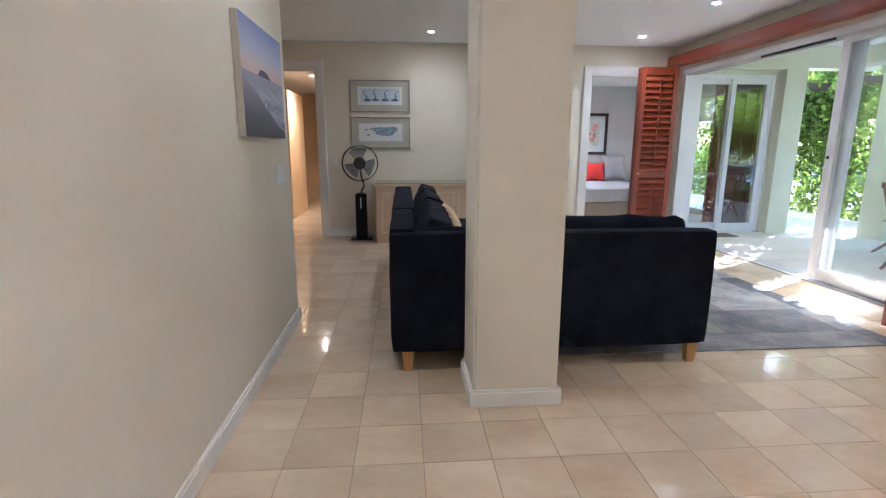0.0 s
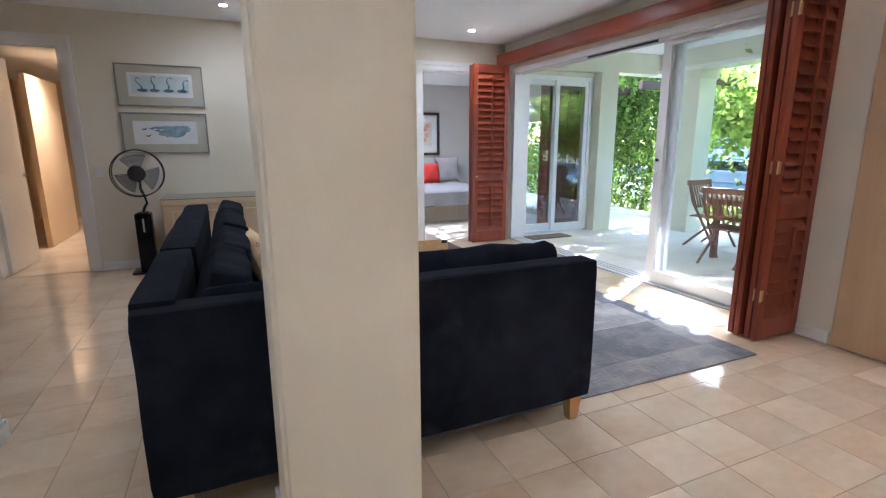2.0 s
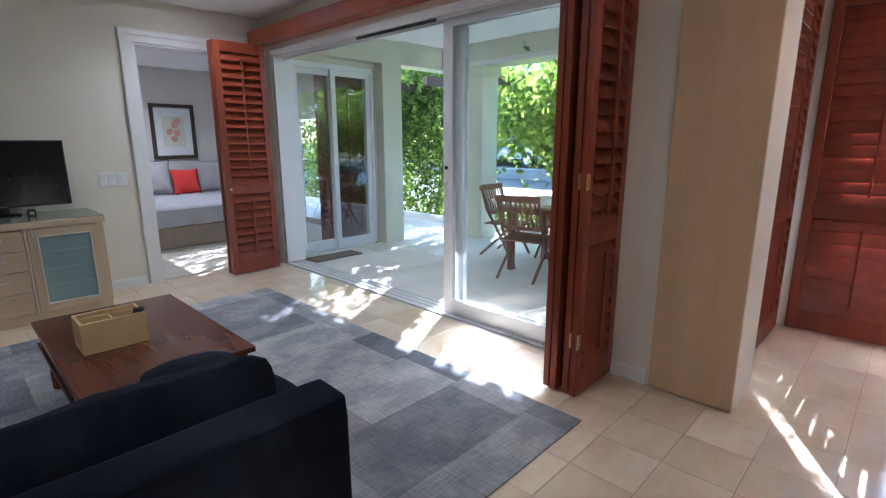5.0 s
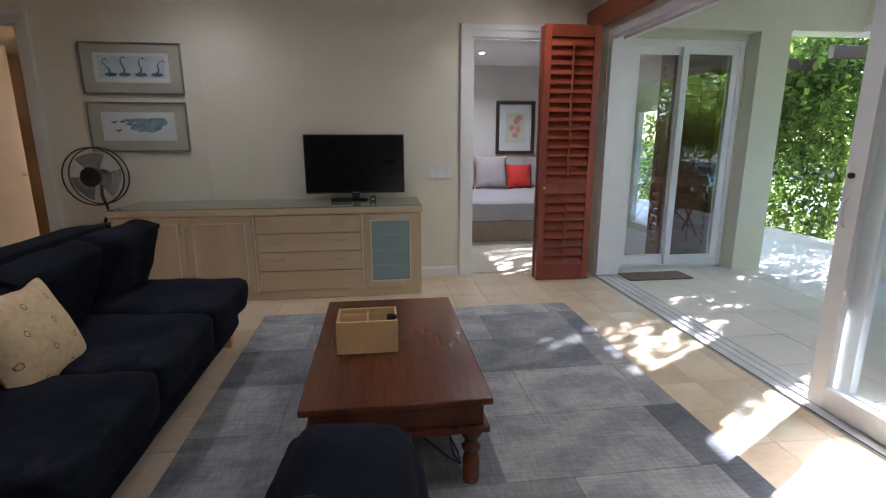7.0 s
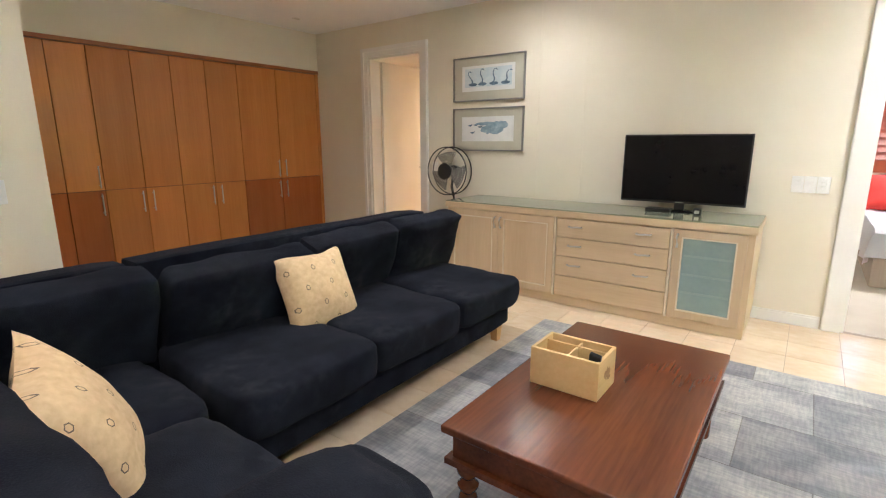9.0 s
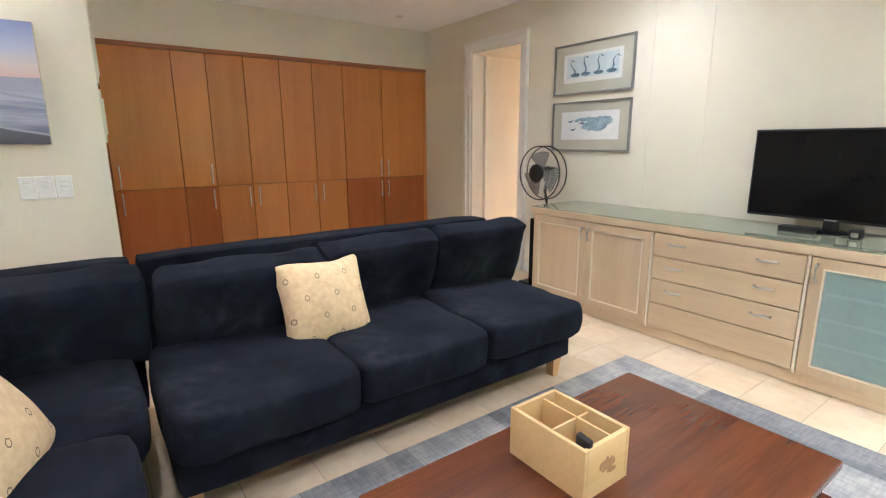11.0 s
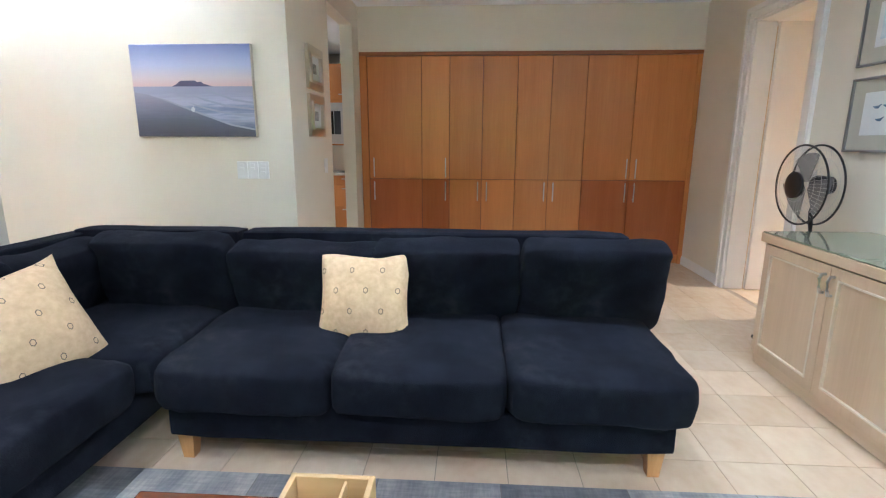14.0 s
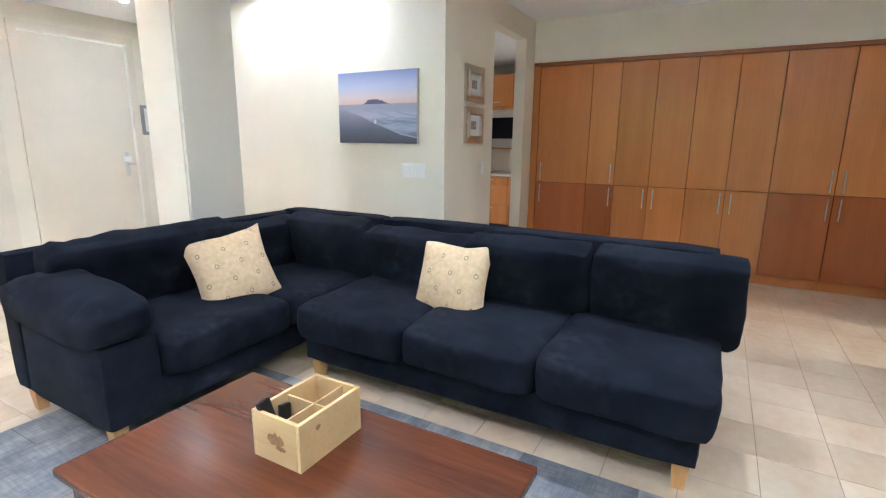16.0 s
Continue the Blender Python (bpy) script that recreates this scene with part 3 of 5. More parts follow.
def pillow_print():
    """Straw linen with small staggered dark rings."""
    m, nt, ln, p = nodes_of("straw_linen_with_rings")
    tc = nt.new("ShaderNodeTexCoord")
    sep = nt.new("ShaderNodeSeparateXYZ")
    ln.new(tc.outputs["Object"], sep.inputs[0])

    def mth(op, a, b=None, c=None):
        n = nt.new("ShaderNodeMath")
        n.operation = op
        for i, v in enumerate((a, b, c)):
            if v is None:
                continue
            if isinstance(v, (int, float)):
                n.inputs[i].default_value = v
            else:
                ln.new(v, n.inputs[i])
        return n.outputs[0]
    gy = mth("MULTIPLY_ADD", sep.outputs[1], 11.0, 10.2)
    row = mth("FLOOR", gy)
    shift = mth("MULTIPLY", mth("MODULO", row, 2.0), 0.5)
    gx = mth("ADD", mth("MULTIPLY_ADD", sep.outputs[0], 7.4, 10.3), shift)
    fx = mth("SUBTRACT", mth("FRACT", gx), 0.5)
    fy = mth("SUBTRACT", mth("FRACT", gy), 0.5)
    ax, ay = mth("DIVIDE", mth("ABSOLUTE", fx), 7.4), mth("DIVIDE", mth("ABSOLUTE", fy), 11.0)
    d = mth("MAXIMUM", mth("MULTIPLY", ax, 1.2), mth("ADD", mth("MULTIPLY", ax, 0.6), mth("MULTIPLY", ay, 0.8)))
    ring = mth("MULTIPLY", mth("GREATER_THAN", d, 0.0085), mth("LESS_THAN", d, 0.0118))
    nz = nt.new("ShaderNodeTexNoise")
    nz.inputs["Scale"].default_value, nz.inputs["Detail"].default_value = 40, 6
    ln.new(tc.outputs["Object"], nz.inputs["Vector"])
    rp = ramp_node(nt, [(0.3, (0.66, 0.47, 0.27)), (0.75, (0.80, 0.61, 0.38))])
    ln.new(nz.outputs[0], rp.inputs[0])
    mx = nt.new("ShaderNodeMix")
    mx.data_type = "RGBA"
    ln.new(ring, mx.inputs[0])
    ln.new(rp.outputs[0], mx.inputs[6])
    mx.inputs[7].default_value = (0.16, 0.12, 0.09, 1)
    ln.new(mx.outputs[2], p.inputs["Base Color"])
    p.inputs["Roughness"].default_value = 0.95
    b = nt.new("ShaderNodeBump")
    b.inputs["Strength"].default_value, b.inputs["Distance"].default_value = 0.3, 0.004
    ln.new(nz.outputs[0], b.inputs["Height"])
    ln.new(b.outputs[0], p.inputs["Normal"])
    return m


def sofa_leg(parent, x, y, h=0.13):
    bm = bm_new()
    v = []
    for z, r in ((0, 0.022), (h, 0.034)):
        v.append([bm.verts.new((x + sx * r, y + sy * r, z)) for sx, sy in ((-1, -1), (1, -1), (1, 1), (-1, 1))])
    for k in range(4):
        bm.faces.new((v[0][k], v[0][(k + 1) % 4], v[1][(k + 1) % 4], v[1][k]))
    bm.faces.new(v[0][::-1])
    bm.faces.new(v[1])
    part("leg", bm, M_LEG, parent, "square pine leg")


def upholstered(a, b, r=0.03, seed=1):
    """A padded block with soft edges and a slightly uneven face."""
    bm = bm_new()
    bmesh.ops.create_cube(bm, size=2.0)
    bmesh.ops.subdivide_edges(bm, edges=bm.edges[:], cuts=10, use_grid_fill=True)
    c = (Vector(a) + Vector(b)) / 2
    hx = (Vector(b) - Vector(a)) / 2
    for v in bm.verts:
        co = Vector((v.co.x * hx.x, v.co.y * hx.y, v.co.z * hx.z))
        inner = Vector([max(-(h - r), min(h - r, q)) for q, h in zip(co, hx)])
        dlt = co - inner
        if dlt.length > 1e-6:
            co = inner + dlt.normalized() * min(r, max(abs(dlt.x), abs(dlt.y), abs(dlt.z)))
        n = noise.noise(co * 4 + Vector((seed * 3, 0, 0))) * 0.006
        v.co = c + co + v.co.normalized() * n
    return bm


# long sofa against the open room
sofa = thing("sofa", 0, 0, 0, "long dark navy canvas sofa with loose cushions and pine legs", "sofa")
part("base", upholstered((-0.09, 3.375, 0.12), (0.79, 5.36, 0.285), 0.025, 1), M_NAVY, sofa, "", True)
part("back_frame", upholstered((-0.11, 3.385, 0.13), (0.07, 5.36, 0.835), 0.03, 2), M_NAVY, sofa, "", True)
for k, (y0, y1) in enumerate(((3.37, 4.045), (4.05, 4.715), (4.72, 5.40))):
    m = pose(0.495, (y0 + y1) / 2, 0.37, random.uniform(-1.0, 1.0), 2.0, 0)
    part("seat_cushion", cushion(0.73, y1 - y0 + 0.004, 0.23, 0.15, 14, 0.008, k + 1, 0.02, 9), M_NAVY, sofa, "", True, m)
for k, (y0, y1, zc, h) in enumerate(((3.42, 4.15, 0.60, 0.40), (4.13, 4.80, 0.615, 0.41), (4.81, 5.47, 0.62, 0.42))):
    m = pose(0.19, (y0 + y1) / 2, zc, (-2.0, 1.5, 0.0)[k], -72 + (0, 2, -1)[k], (2, -1, 0)[k])
    part("back_cushion", cushion(h + 0.02, y1 - y0, 0.20, 0.24, 14, 0.011, k + 11, 0.0, 15), M_NAVY, sofa, "", True, m)
for x, y in ((0.72, 3.42), (0.72, 5.30), (-0.04, 3.42), (-0.04, 5.25)):
    sofa_leg(sofa, x, y)

for k, (y0, y1) in enumerate(((3.37, 4.045), (4.05, 4.715), (4.72, 5.40))):
    pts = [(0.838 + 0.006 * math.sin(3 * q + k), y0 + 0.05 + (y1 - y0 - 0.10) * q, 0.405 + 0.010 * math.sin(math.pi * q) + 0.004 * math.sin(9 * q + k)) for q in np.linspace(0, 1, 12)]
    part("piping", tube(bm_new(), pts, 0.004, 6), M_NAVY, sofa)

# corner sofa
s2 = thing("sofa", 0, 0, 0, "dark navy canvas corner sofa with one padded arm", "sofa")
part("base", upholstered((-0.09, 2.41, 0.12), (1.74, 3.22, 0.285), 0.025, 3), M_NAVY, s2, "", True)
part("back_frame", upholstered((-0.09, 2.395, 0.13), (1.755, 2.53, 0.81), 0.022, 4), M_NAVY, s2, "", True)
part("back_frame", upholstered((-0.10, 2.46, 0.13), (0.05, 3.365, 0.83), 0.022, 5), M_NAVY, s2, "", True)
part("arm", upholstered((1.50, 2.525, 0.12), (1.75, 3.225, 0.50), 0.025, 6), M_NAVY, s2, "", True)
part("arm_pad", cushion(0.32, 0.76, 0.26, 0.36, 14, 0.010, 21, 0, 5), M_NAVY, s2, "faded padded armrest cushion", True, pose(1.655, 2.88, 0.60, -3, 5, 0))
part("seat_cushion", cushion(0.74, 0.77, 0.23, 0.15, 14, 0.008, 22, 0.02, 9), M_NAVY, s2, "", True, pose(1.12, 2.885, 0.365, -1.5, 0, 0))
part("seat_cushion", cushion(0.76, 0.82, 0.23, 0.15, 14, 0.008, 23, 0.02, 9), M_NAVY, s2, "", True, pose(0.385, 2.91, 0.365, 0, 1, 0))
part("back_cushion", cushion(1.0, 0.44, 0.20, 0.24, 14, 0.016, 24, 0.0, 15), M_NAVY, s2, "", True, pose(1.18, 2.63, 0.635, 70, 0, 0))
part("back_cushion", cushion(0.60, 0.42, 0.20, 0.24, 14, 0.011, 25, 0.0, 15), M_NAVY, s2, "", True, pose(0.42, 2.615, 0.59, 72, 0, 0))
part("back_cushion", cushion(0.42, 0.68, 0.20, 0.24, 14, 0.011, 26, 0.0, 15), M_NAVY, s2, "", True, pose(0.155, 3.05, 0.625, 0, -72, 0))
for x, y in ((1.69, 2.46), (1.69, 3.16), (0.0, 2.46), (0.02, 3.2)):
    sofa_leg(s2, x, y)

M_PRINT = pillow_print()
pl = new("scatter_pillow", mesh_of("scatter_pillow", throw_pillow(0.44, 1), M_PRINT, True))
pl.matrix_world = pose(0.365, 4.09, 0.585, 0, 68, 0) @ pose(0, 0, 0, 0, 0, 91)
tagged(pl, "straw linen scatter pillow with small dark rings on the sofa", "pillow", "scatter pillows")
pl = new("scatter_pillow", mesh_of("scatter_pillow", throw_pillow(0.475, 2), M_PRINT, True))
pu, pn = Vector((-0.388, 0.12, 0.054)).normalized(), Vector((0.32, 0.83, 0.46)).normalized()
pv = pn.cross(pu).normalized()
pl.matrix_world = Matrix.Translation((0.85, 2.90, 0.585)) @ Matrix((pu, pv, pu.cross(pv))).transposed().to_4x4()
tagged(pl, "straw linen scatter pillow leaning in the sofa corner", "pillow", "scatter pillows")


# ---- rug ----
def rug_material():
    m, nt, ln, p = nodes_of("patchwork_grey_rug")
    tc = nt.new("ShaderNodeTexCoord")
    br = nt.new("ShaderNodeTexBrick")
    br.offset, br.squash = 0.37, 1.35
    br.inputs["Scale"].default_value = 1.0
    br.inputs["Brick Width"].default_value, br.inputs["Row Height"].default_value = 0.62, 0.47
    br.inputs["Mortar Size"].default_value = 0.0025
    br.inputs["Color1"].default_value, br.inputs["Color2"].default_value = (0.165, 0.17, 0.19, 1), (0.47, 0.46, 0.445, 1)
    br.inputs["Mortar"].default_value = (0.23, 0.22, 0.21, 1)
    ln.new(tc.outputs["Object"], br.inputs["Vector"])

    def stretched(sx, sy, sc, lo, hi):
        mp, n = nt.new("ShaderNodeMapping"), nt.new("ShaderNodeTexNoise")
        mp.inputs["Scale"].default_value = (sx, sy, 1)
        n.inputs["Scale"].default_value, n.inputs["Detail"].default_value = sc, 7
        ln.new(tc.outputs["Object"], mp.inputs[0])
        ln.new(mp.outputs[0], n.inputs["Vector"])
        r = ramp_node(nt, [(lo, (0.60, 0.63, 0.69)), (hi, (1.24, 1.22, 1.18))])
        ln.new(n.outputs[0], r.inputs[0])
        return r.outputs[0], n.outputs[0]
    a, na = stretched(1, 7, 11, 0.40, 0.60)
    b, nb = stretched(7, 1, 11, 0.40, 0.60)
    c, nc = stretched(1, 1.6, 3.4, 0.42, 0.58)
    out = br.outputs[0]
    for q in (a, b, c):
        mx = nt.new("ShaderNodeMix")
        mx.data_type, mx.blend_type = "RGBA", "MULTIPLY"
        mx.inputs[0].default_value = 0.28 if q is not c else 0.5
        ln.new(out, mx.inputs[6])
        ln.new(q, mx.inputs[7])
        out = mx.outputs[2]
    ln.new(out, p.inputs["Base Color"])
    p.inputs["Roughness"].default_value = 0.95
    p.inputs["Specular IOR Level"].default_value = 0.1
    fn = nt.new("ShaderNodeTexNoise")
    fn.inputs["Scale"].default_value = 300
    ln.new(tc.outputs["Object"], fn.inputs["Vector"])
    bp = nt.new("ShaderNodeBump")
    bp.inputs["Strength"].default_value, bp.inputs["Distance"].default_value = 0.4, 0.004
    ln.new(fn.outputs[0], bp.inputs["Height"])
    ln.new(bp.outputs[0], p.inputs["Normal"])
    return m


rg = new("rug", mesh_of("rug", blk((0.83, 2.57, 0.001), (3.235, 5.85, 0.010), 0.003, 1), rug_material()))
tagged(rg, "worn patchwork rug in greys and faded blue on the tiles", "rug")


# ---- coffee table ----
ct = thing("coffee_table", 1.78, 4.335, 0.010, "dark polished hardwood coffee table with turned legs", "coffee table")
part("tabletop", blk((-0.355, -0.605, 0.362), (0.355, 0.605, 0.392), 0.008, 3), M_TABLE, ct, "", True)
part("apron_frame", blk((-0.325, -0.575, 0.265), (0.325, 0.575, 0.361), 0.003, 1), M_TABLE, ct)
bm = bm_new()
for a, b in (((-0.345, -0.595, 0.245), (0.345, -0.555, 0.268)), ((-0.345, 0.555, 0.245), (0.345, 0.595, 0.268)), ((-0.345, -0.555, 0.245), (-0.305, 0.555, 0.268)), ((0.305, -0.555, 0.245), (0.345, 0.555, 0.268))):
    box(bm, a, b)
part("moulding", bm, M_TABLE, ct)
for x in (-0.285, 0.285):
    for y in (-0.535, 0.535):
        prof = [(0.030, 0), (0.033, 0.01), (0.034, 0.10), (0.030, 0.115), (0.022, 0.125), (0.036, 0.145), (0.038, 0.155), (0.024, 0.172), (0.022, 0.18), (0.040, 0.205), (0.042, 0.22), (0.030, 0.244)]
        part("leg", lathe(bm_new(), prof, 20, (x, y, 0)), M_TABLE, ct, "", True)
for k in range(2):
    bm = tube(bm_new(), [(0.18 + 0.02 * k, -0.50, 0.26), (0.20, -0.52, 0.20), (0.235 - 0.02 * k, -0.53, 0.12), (0.25, -0.50, 0.05), (0.22, -0.40, 0.006), (0.1, -0.2, 0.005)], 0.004, 6)
    part("cable", bm, M_BLACK, ct, "thin black cable")
bx = thing("organizer_box", 1.665, 4.275, 0.403, "raw pine box with four compartments on the coffee table", "box")
W, D, H2, T2 = 0.27, 0.19, 0.15, 0.013
bxp = [((-W / 2, -D / 2, 0), (W / 2, -D / 2 + T2, H2)), ((-W / 2, D / 2 - T2, 0), (W / 2, D / 2, H2)), ((-W / 2, -D / 2 + T2, 0), (-W / 2 + T2, D / 2 - T2, H2)), ((W / 2 - T2, -D / 2 + T2, 0), (W / 2, D / 2 - T2, H2))]
for a, b in bxp:
    part("side_panel", blk(a, b, 0.0015, 1), M_PINE, bx)
part("bottom", box(bm_new(), (-W / 2 + T2, -D / 2 + T2, 0.001), (W / 2 - T2, D / 2 - T2, 0.01)), M_PINE, bx)
part("divider", box(bm_new(), (-W / 2 + T2, 0.028, 0.01), (W / 2 - T2, 0.034, H2 - 0.008)), M_PINE, bx)
part("divider", box(bm_new(), (0.0, -D / 2 + T2, 0.01), (0.007, D / 2 - T2, H2 - 0.012)), M_PINE, bx)
M_KNOT = surf("pine_knot", (0.26, 0.13, 0.05), (0.42, 0.25, 0.11), 0.6, 30, 120, 0.05)
bx_knots = [(W / 2, 0.0, 0.078, 0.034, 0.019, 90), (W / 2, 0.02, 0.055, 0.02, 0.008, 90), (0.06, D / 2, 0.11, 0.010, 0.008, 180)]
rc = new("remote_control", mesh_of("remote_control", blk((-0.022, -0.009, 0), (0.022, 0.009, 0.165), 0.005), M_BLACK))
rc.matrix_world = pose(1.755, 4.237, 0.416, 12, 8, 0)
tagged(rc, "black plastic remote control standing in the box", "remote")
rc = new("remote_control", mesh_of("remote_control", blk((-0.02, -0.009, 0), (0.02, 0.009, 0.115), 0.005), M_BLACK))
rc.matrix_world = pose(1.715, 4.225, 0.416, 10, -9, 0)
tagged(rc, "black plastic remote control leaning in the box", "remote")


# ---- sideboard ----
sb = thing("sideboard", 0, 0, 0, "limed oak sideboard with drawers and a frosted glass door", "sideboard")
X0, X1, Y0, Y1, ZT = -0.385, 2.085, 6.245, 6.83, 0.785
part("body", blk((X0, Y0 + 0.022, 0.075), (X1, Y1, ZT - 0.05), 0.002, 1), M_MAPLE, sb)
part("plinth", blk((X0 + 0.005, Y0 + 0.03, 0.002), (X1 - 0.005, Y1 - 0.01, 0.075), 0.002, 1), M_MAPLEX, sb)
part("top_frame", blk((X0 - 0.012, Y0 - 0.008, ZT - 0.05), (X1 + 0.012, Y1 + 0.002, ZT), 0.004), M_MAPLEX, sb)
part("glass_top", blk((X0 - 0.008, Y0 - 0.004, ZT + 0.001), (X1 + 0.008, Y1, ZT + 0.009), 0.002, 1), M_GTOP, sb, "green tinted glass top")
DX1, DX2 = 0.705, 1.585


def bow_handle(parent, x, y, z, along, ln_=0.09):
    d = ln_ / 2
    if along == "x":
        pts = [(x - d, y, z), (x - d, y - 0.018, z), (x - d * 0.5, y - 0.026, z - 0.003), (x + d * 0.5, y - 0.026, z + 0.003), (x + d, y - 0.018, z), (x + d, y, z)]
    else:
        pts = [(x, y, z - d), (x, y - 0.018, z - d), (x + 0.003, y - 0.026, z - d * 0.5), (x - 0.003, y - 0.026, z + d * 0.5), (x, y - 0.018, z + d), (x, y, z + d)]
    part("handle", tube(bm_new(), pts, 0.007, 8), M_CHROME, parent, "brushed steel bow handle", True)


M_LIMED = wood("limed_bead", (0.70, 0.60, 0.46), (0.80, 0.71, 0.57), 0.4, 2, 7.0)


def framed_door(x0, x1, z0, z1, parent, mat, panel):
    st = 0.055
    f = bm_new()
    box(f, (x0, Y0, z0), (x0 + st, Y0 + 0.02, z1))
    box(f, (x1 - st, Y0, z0), (x1, Y0 + 0.02, z1))
    box(f, (x0 + st, Y0 + 0.0005, z0), (x1 - st, Y0 + 0.02, z0 + st))
    box(f, (x0 + st, Y0 + 0.0005, z1 - st), (x1 - st, Y0 + 0.02, z1))
    d = part("door", f, mat, parent)
    part("panel", blk((x0 + st - 0.004, Y0 + 0.010, z0 + st - 0.004), (x1 - st + 0.004, Y0 + 0.019, z1 - st + 0.004), 0.003, 1), panel, d)
    bead = bm_new()
    b0, b1, c0, c1, q = x0 + st - 0.002, x1 - st + 0.002, z0 + st - 0.002, z1 - st + 0.002, 0.009
    for a, b in (((b0, c0), (b0 + q, c1)), ((b1 - q, c0), (b1, c1)), ((b0 + q, c0), (b1 - q, c0 + q)), ((b0 + q, c1 - q), (b1 - q, c1))):
        box(bead, (a[0], Y0 - 0.004, a[1]), (b[0], Y0 + 0.011, b[1]))
    part("bead", bead, M_LIMED, d, "pale limed bead moulding")
    return d


ZD0, ZD1 = 0.085, ZT - 0.058
xm = (X0 + 0.03 + DX1 - 0.012) / 2
da = framed_door(X0 + 0.03, xm - 0.002, ZD0, ZD1, sb, M_MAPLE, M_MAPLE)
db = framed_door(xm + 0.002, DX1 - 0.012, ZD0, ZD1, sb, M_MAPLE, M_MAPLE)
bow_handle(da, xm - 0.028, Y0, ZD1 - 0.09, "z")
bow_handle(db, xm + 0.028, Y0, ZD1 - 0.09, "z")
dc = framed_door(DX2 + 0.014, X1 - 0.04, ZD0, ZD1, sb, M_MAPLE, M_FROST)
M_SHELF = surf("shelf_behind_frosted_glass", (0.27, 0.36, 0.355), (0.34, 0.43, 0.42), 0.35, 2, 30, 0.01)
for z in (0.27, 0.40, 0.535):
    part("shelf_edge", blk((DX2 + 0.085, Y0 + 0.0085, z), (X1 - 0.11, Y0 + 0.0105, z + 0.016), 0.0009, 1), M_SHELF, dc, "shelf showing through the frosted pane")
bow_handle(dc, DX2 + 0.04, Y0, ZD1 - 0.08, "z")
for x in (DX1, DX2):
    part("divider", blk((x - 0.007, Y0 - 0.004, 0.076), (x + 0.007, Y0 + 0.021, ZD1 + 0.006), 0.001, 1), M_LIMED, sb)
zz = [ZD0, 0.255, 0.42, 0.575, ZD1]
for z0, z1 in zip(zz, zz[1:]):
    dr = part("drawer", blk((DX1 + 0.012, Y0 + 0.001, z0 + 0.0035), (DX2 - 0.012, Y0 + 0.02, z1 - 0.0035), 0.002, 1), M_MAPLEX, sb)
    if z0 > 0.1:
        for x in (DX1 + 0.17, DX2 - 0.19):
            bow_handle(dr, x, Y0 + 0.001, (z0 + z1) / 2 + 0.015, "x", 0.10)

tv = thing("television", 1.525, 6.69, 0.795, "black flat screen television on the sideboard", "television")
part("screen", blk((-0.445, -0.012, 0.062), (0.445, 0.012, 0.585), 0.004), M_BLACK, tv)
part("panel", box(bm_new(), (-0.434, -0.0145, 0.078), (0.434, -0.0125, 0.574)), M_SCREEN, tv, "glossy dark screen")
part("back_cover", blk((-0.30, 0.012, 0.10), (0.30, 0.045, 0.45), 0.012), M_BLACK, tv)
part("neck", blk((-0.035, -0.008, 0.01), (0.035, 0.02, 0.075), 0.004), M_BLACK, tv)
part("foot", lathe(bm_new(), [(0.11, 0), (0.112, 0.004), (0.10, 0.012), (0.03, 0.016)], 32), M_SCREEN, tv, "", True, pose(0, -0.01, 0, 0, 0, 0) @ Matrix.Diagonal((1, 0.75, 1, 1)))
part("badge", box(bm_new(), (-0.03, -0.0148, 0.067), (0.03, -0.0125, 0.073)), M_CHROME, tv)
dv = thing("media_player", 1.68, 6.56, 0.795, "small black cube media player on the sideboard", "media player")
part("body", blk((-0.028, -0.028, 0.001), (0.028, 0.028, 0.05), 0.008), M_BLACK, dv)
part("display", box(bm_new(), (-0.016, -0.030, 0.012), (0.016, -0.0285, 0.036)), M_CHROME, dv)
sbx = thing("set_top_box", 1.40, 6.60, 0.795, "flat black set-top box under the television", "set-top box")
part("body", blk((-0.09, -0.05, 0.001), (0.09, 0.05, 0.028), 0.004), M_BLACK, sbx)


# ---- fan ----
fan = thing("pedestal_fan", -0.60, 6.59, 0.0, "black pedestal mist fan with wire guard", "fan")
part("base_plate", blk((-0.15, -0.13, 0.002), (0.15, 0.13, 0.03), 0.012), M_SCREEN, fan, "", True)
part("tower", blk((-0.075, -0.075, 0.03), (0.075, 0.075, 0.63), 0.014, 3), M_SCREEN, fan, "glossy black water tank tower", True)
part("marking", box(bm_new(), (-0.008, -0.0775, 0.44), (0.008, -0.0755, 0.58)), M_CHROME, fan)
part("control_panel", blk((-0.05, -0.05, 0.63), (0.05, 0.05, 0.642), 0.006), M_BLACK, fan)
part("neck", tube(bm_new(), [(0, 0, 0.63), (0.02, 0.01, 0.69), (0.045, 0.02, 0.73), (0.03, 0.02, 0.80), (0, 0.03, 0.88), (0, 0.055, 0.98), (0, 0.06, 1.03)], 0.013, 10), M_BLACK, fan, "", True)
part("motor", lathe(bm_new(), [(0.03, -0.09), (0.052, -0.075), (0.058, 0.0), (0.05, 0.02), (0.02, 0.03)], 20), M_BLACK, fan, "", True, pose(0, 0.045, 1.04, 90, 0, 0))
R = 0.235
for yy, rr in ((-0.055, R), (0.035, R)):
    bm = bm_new()
    tube(bm, [(rr * math.cos(a), 0, rr * math.sin(a)) for a in np.linspace(0, 2 * math.pi, 49)], 0.006, 6)
    g = part("guard_ring", bm, M_BLACK, fan, "", True, pose(0, yy, 1.04))
    bm = bm_new()
    s_ = -1 if yy < 0 else 1
    for k in range(56):
        a = 2 * math.pi * k / 56
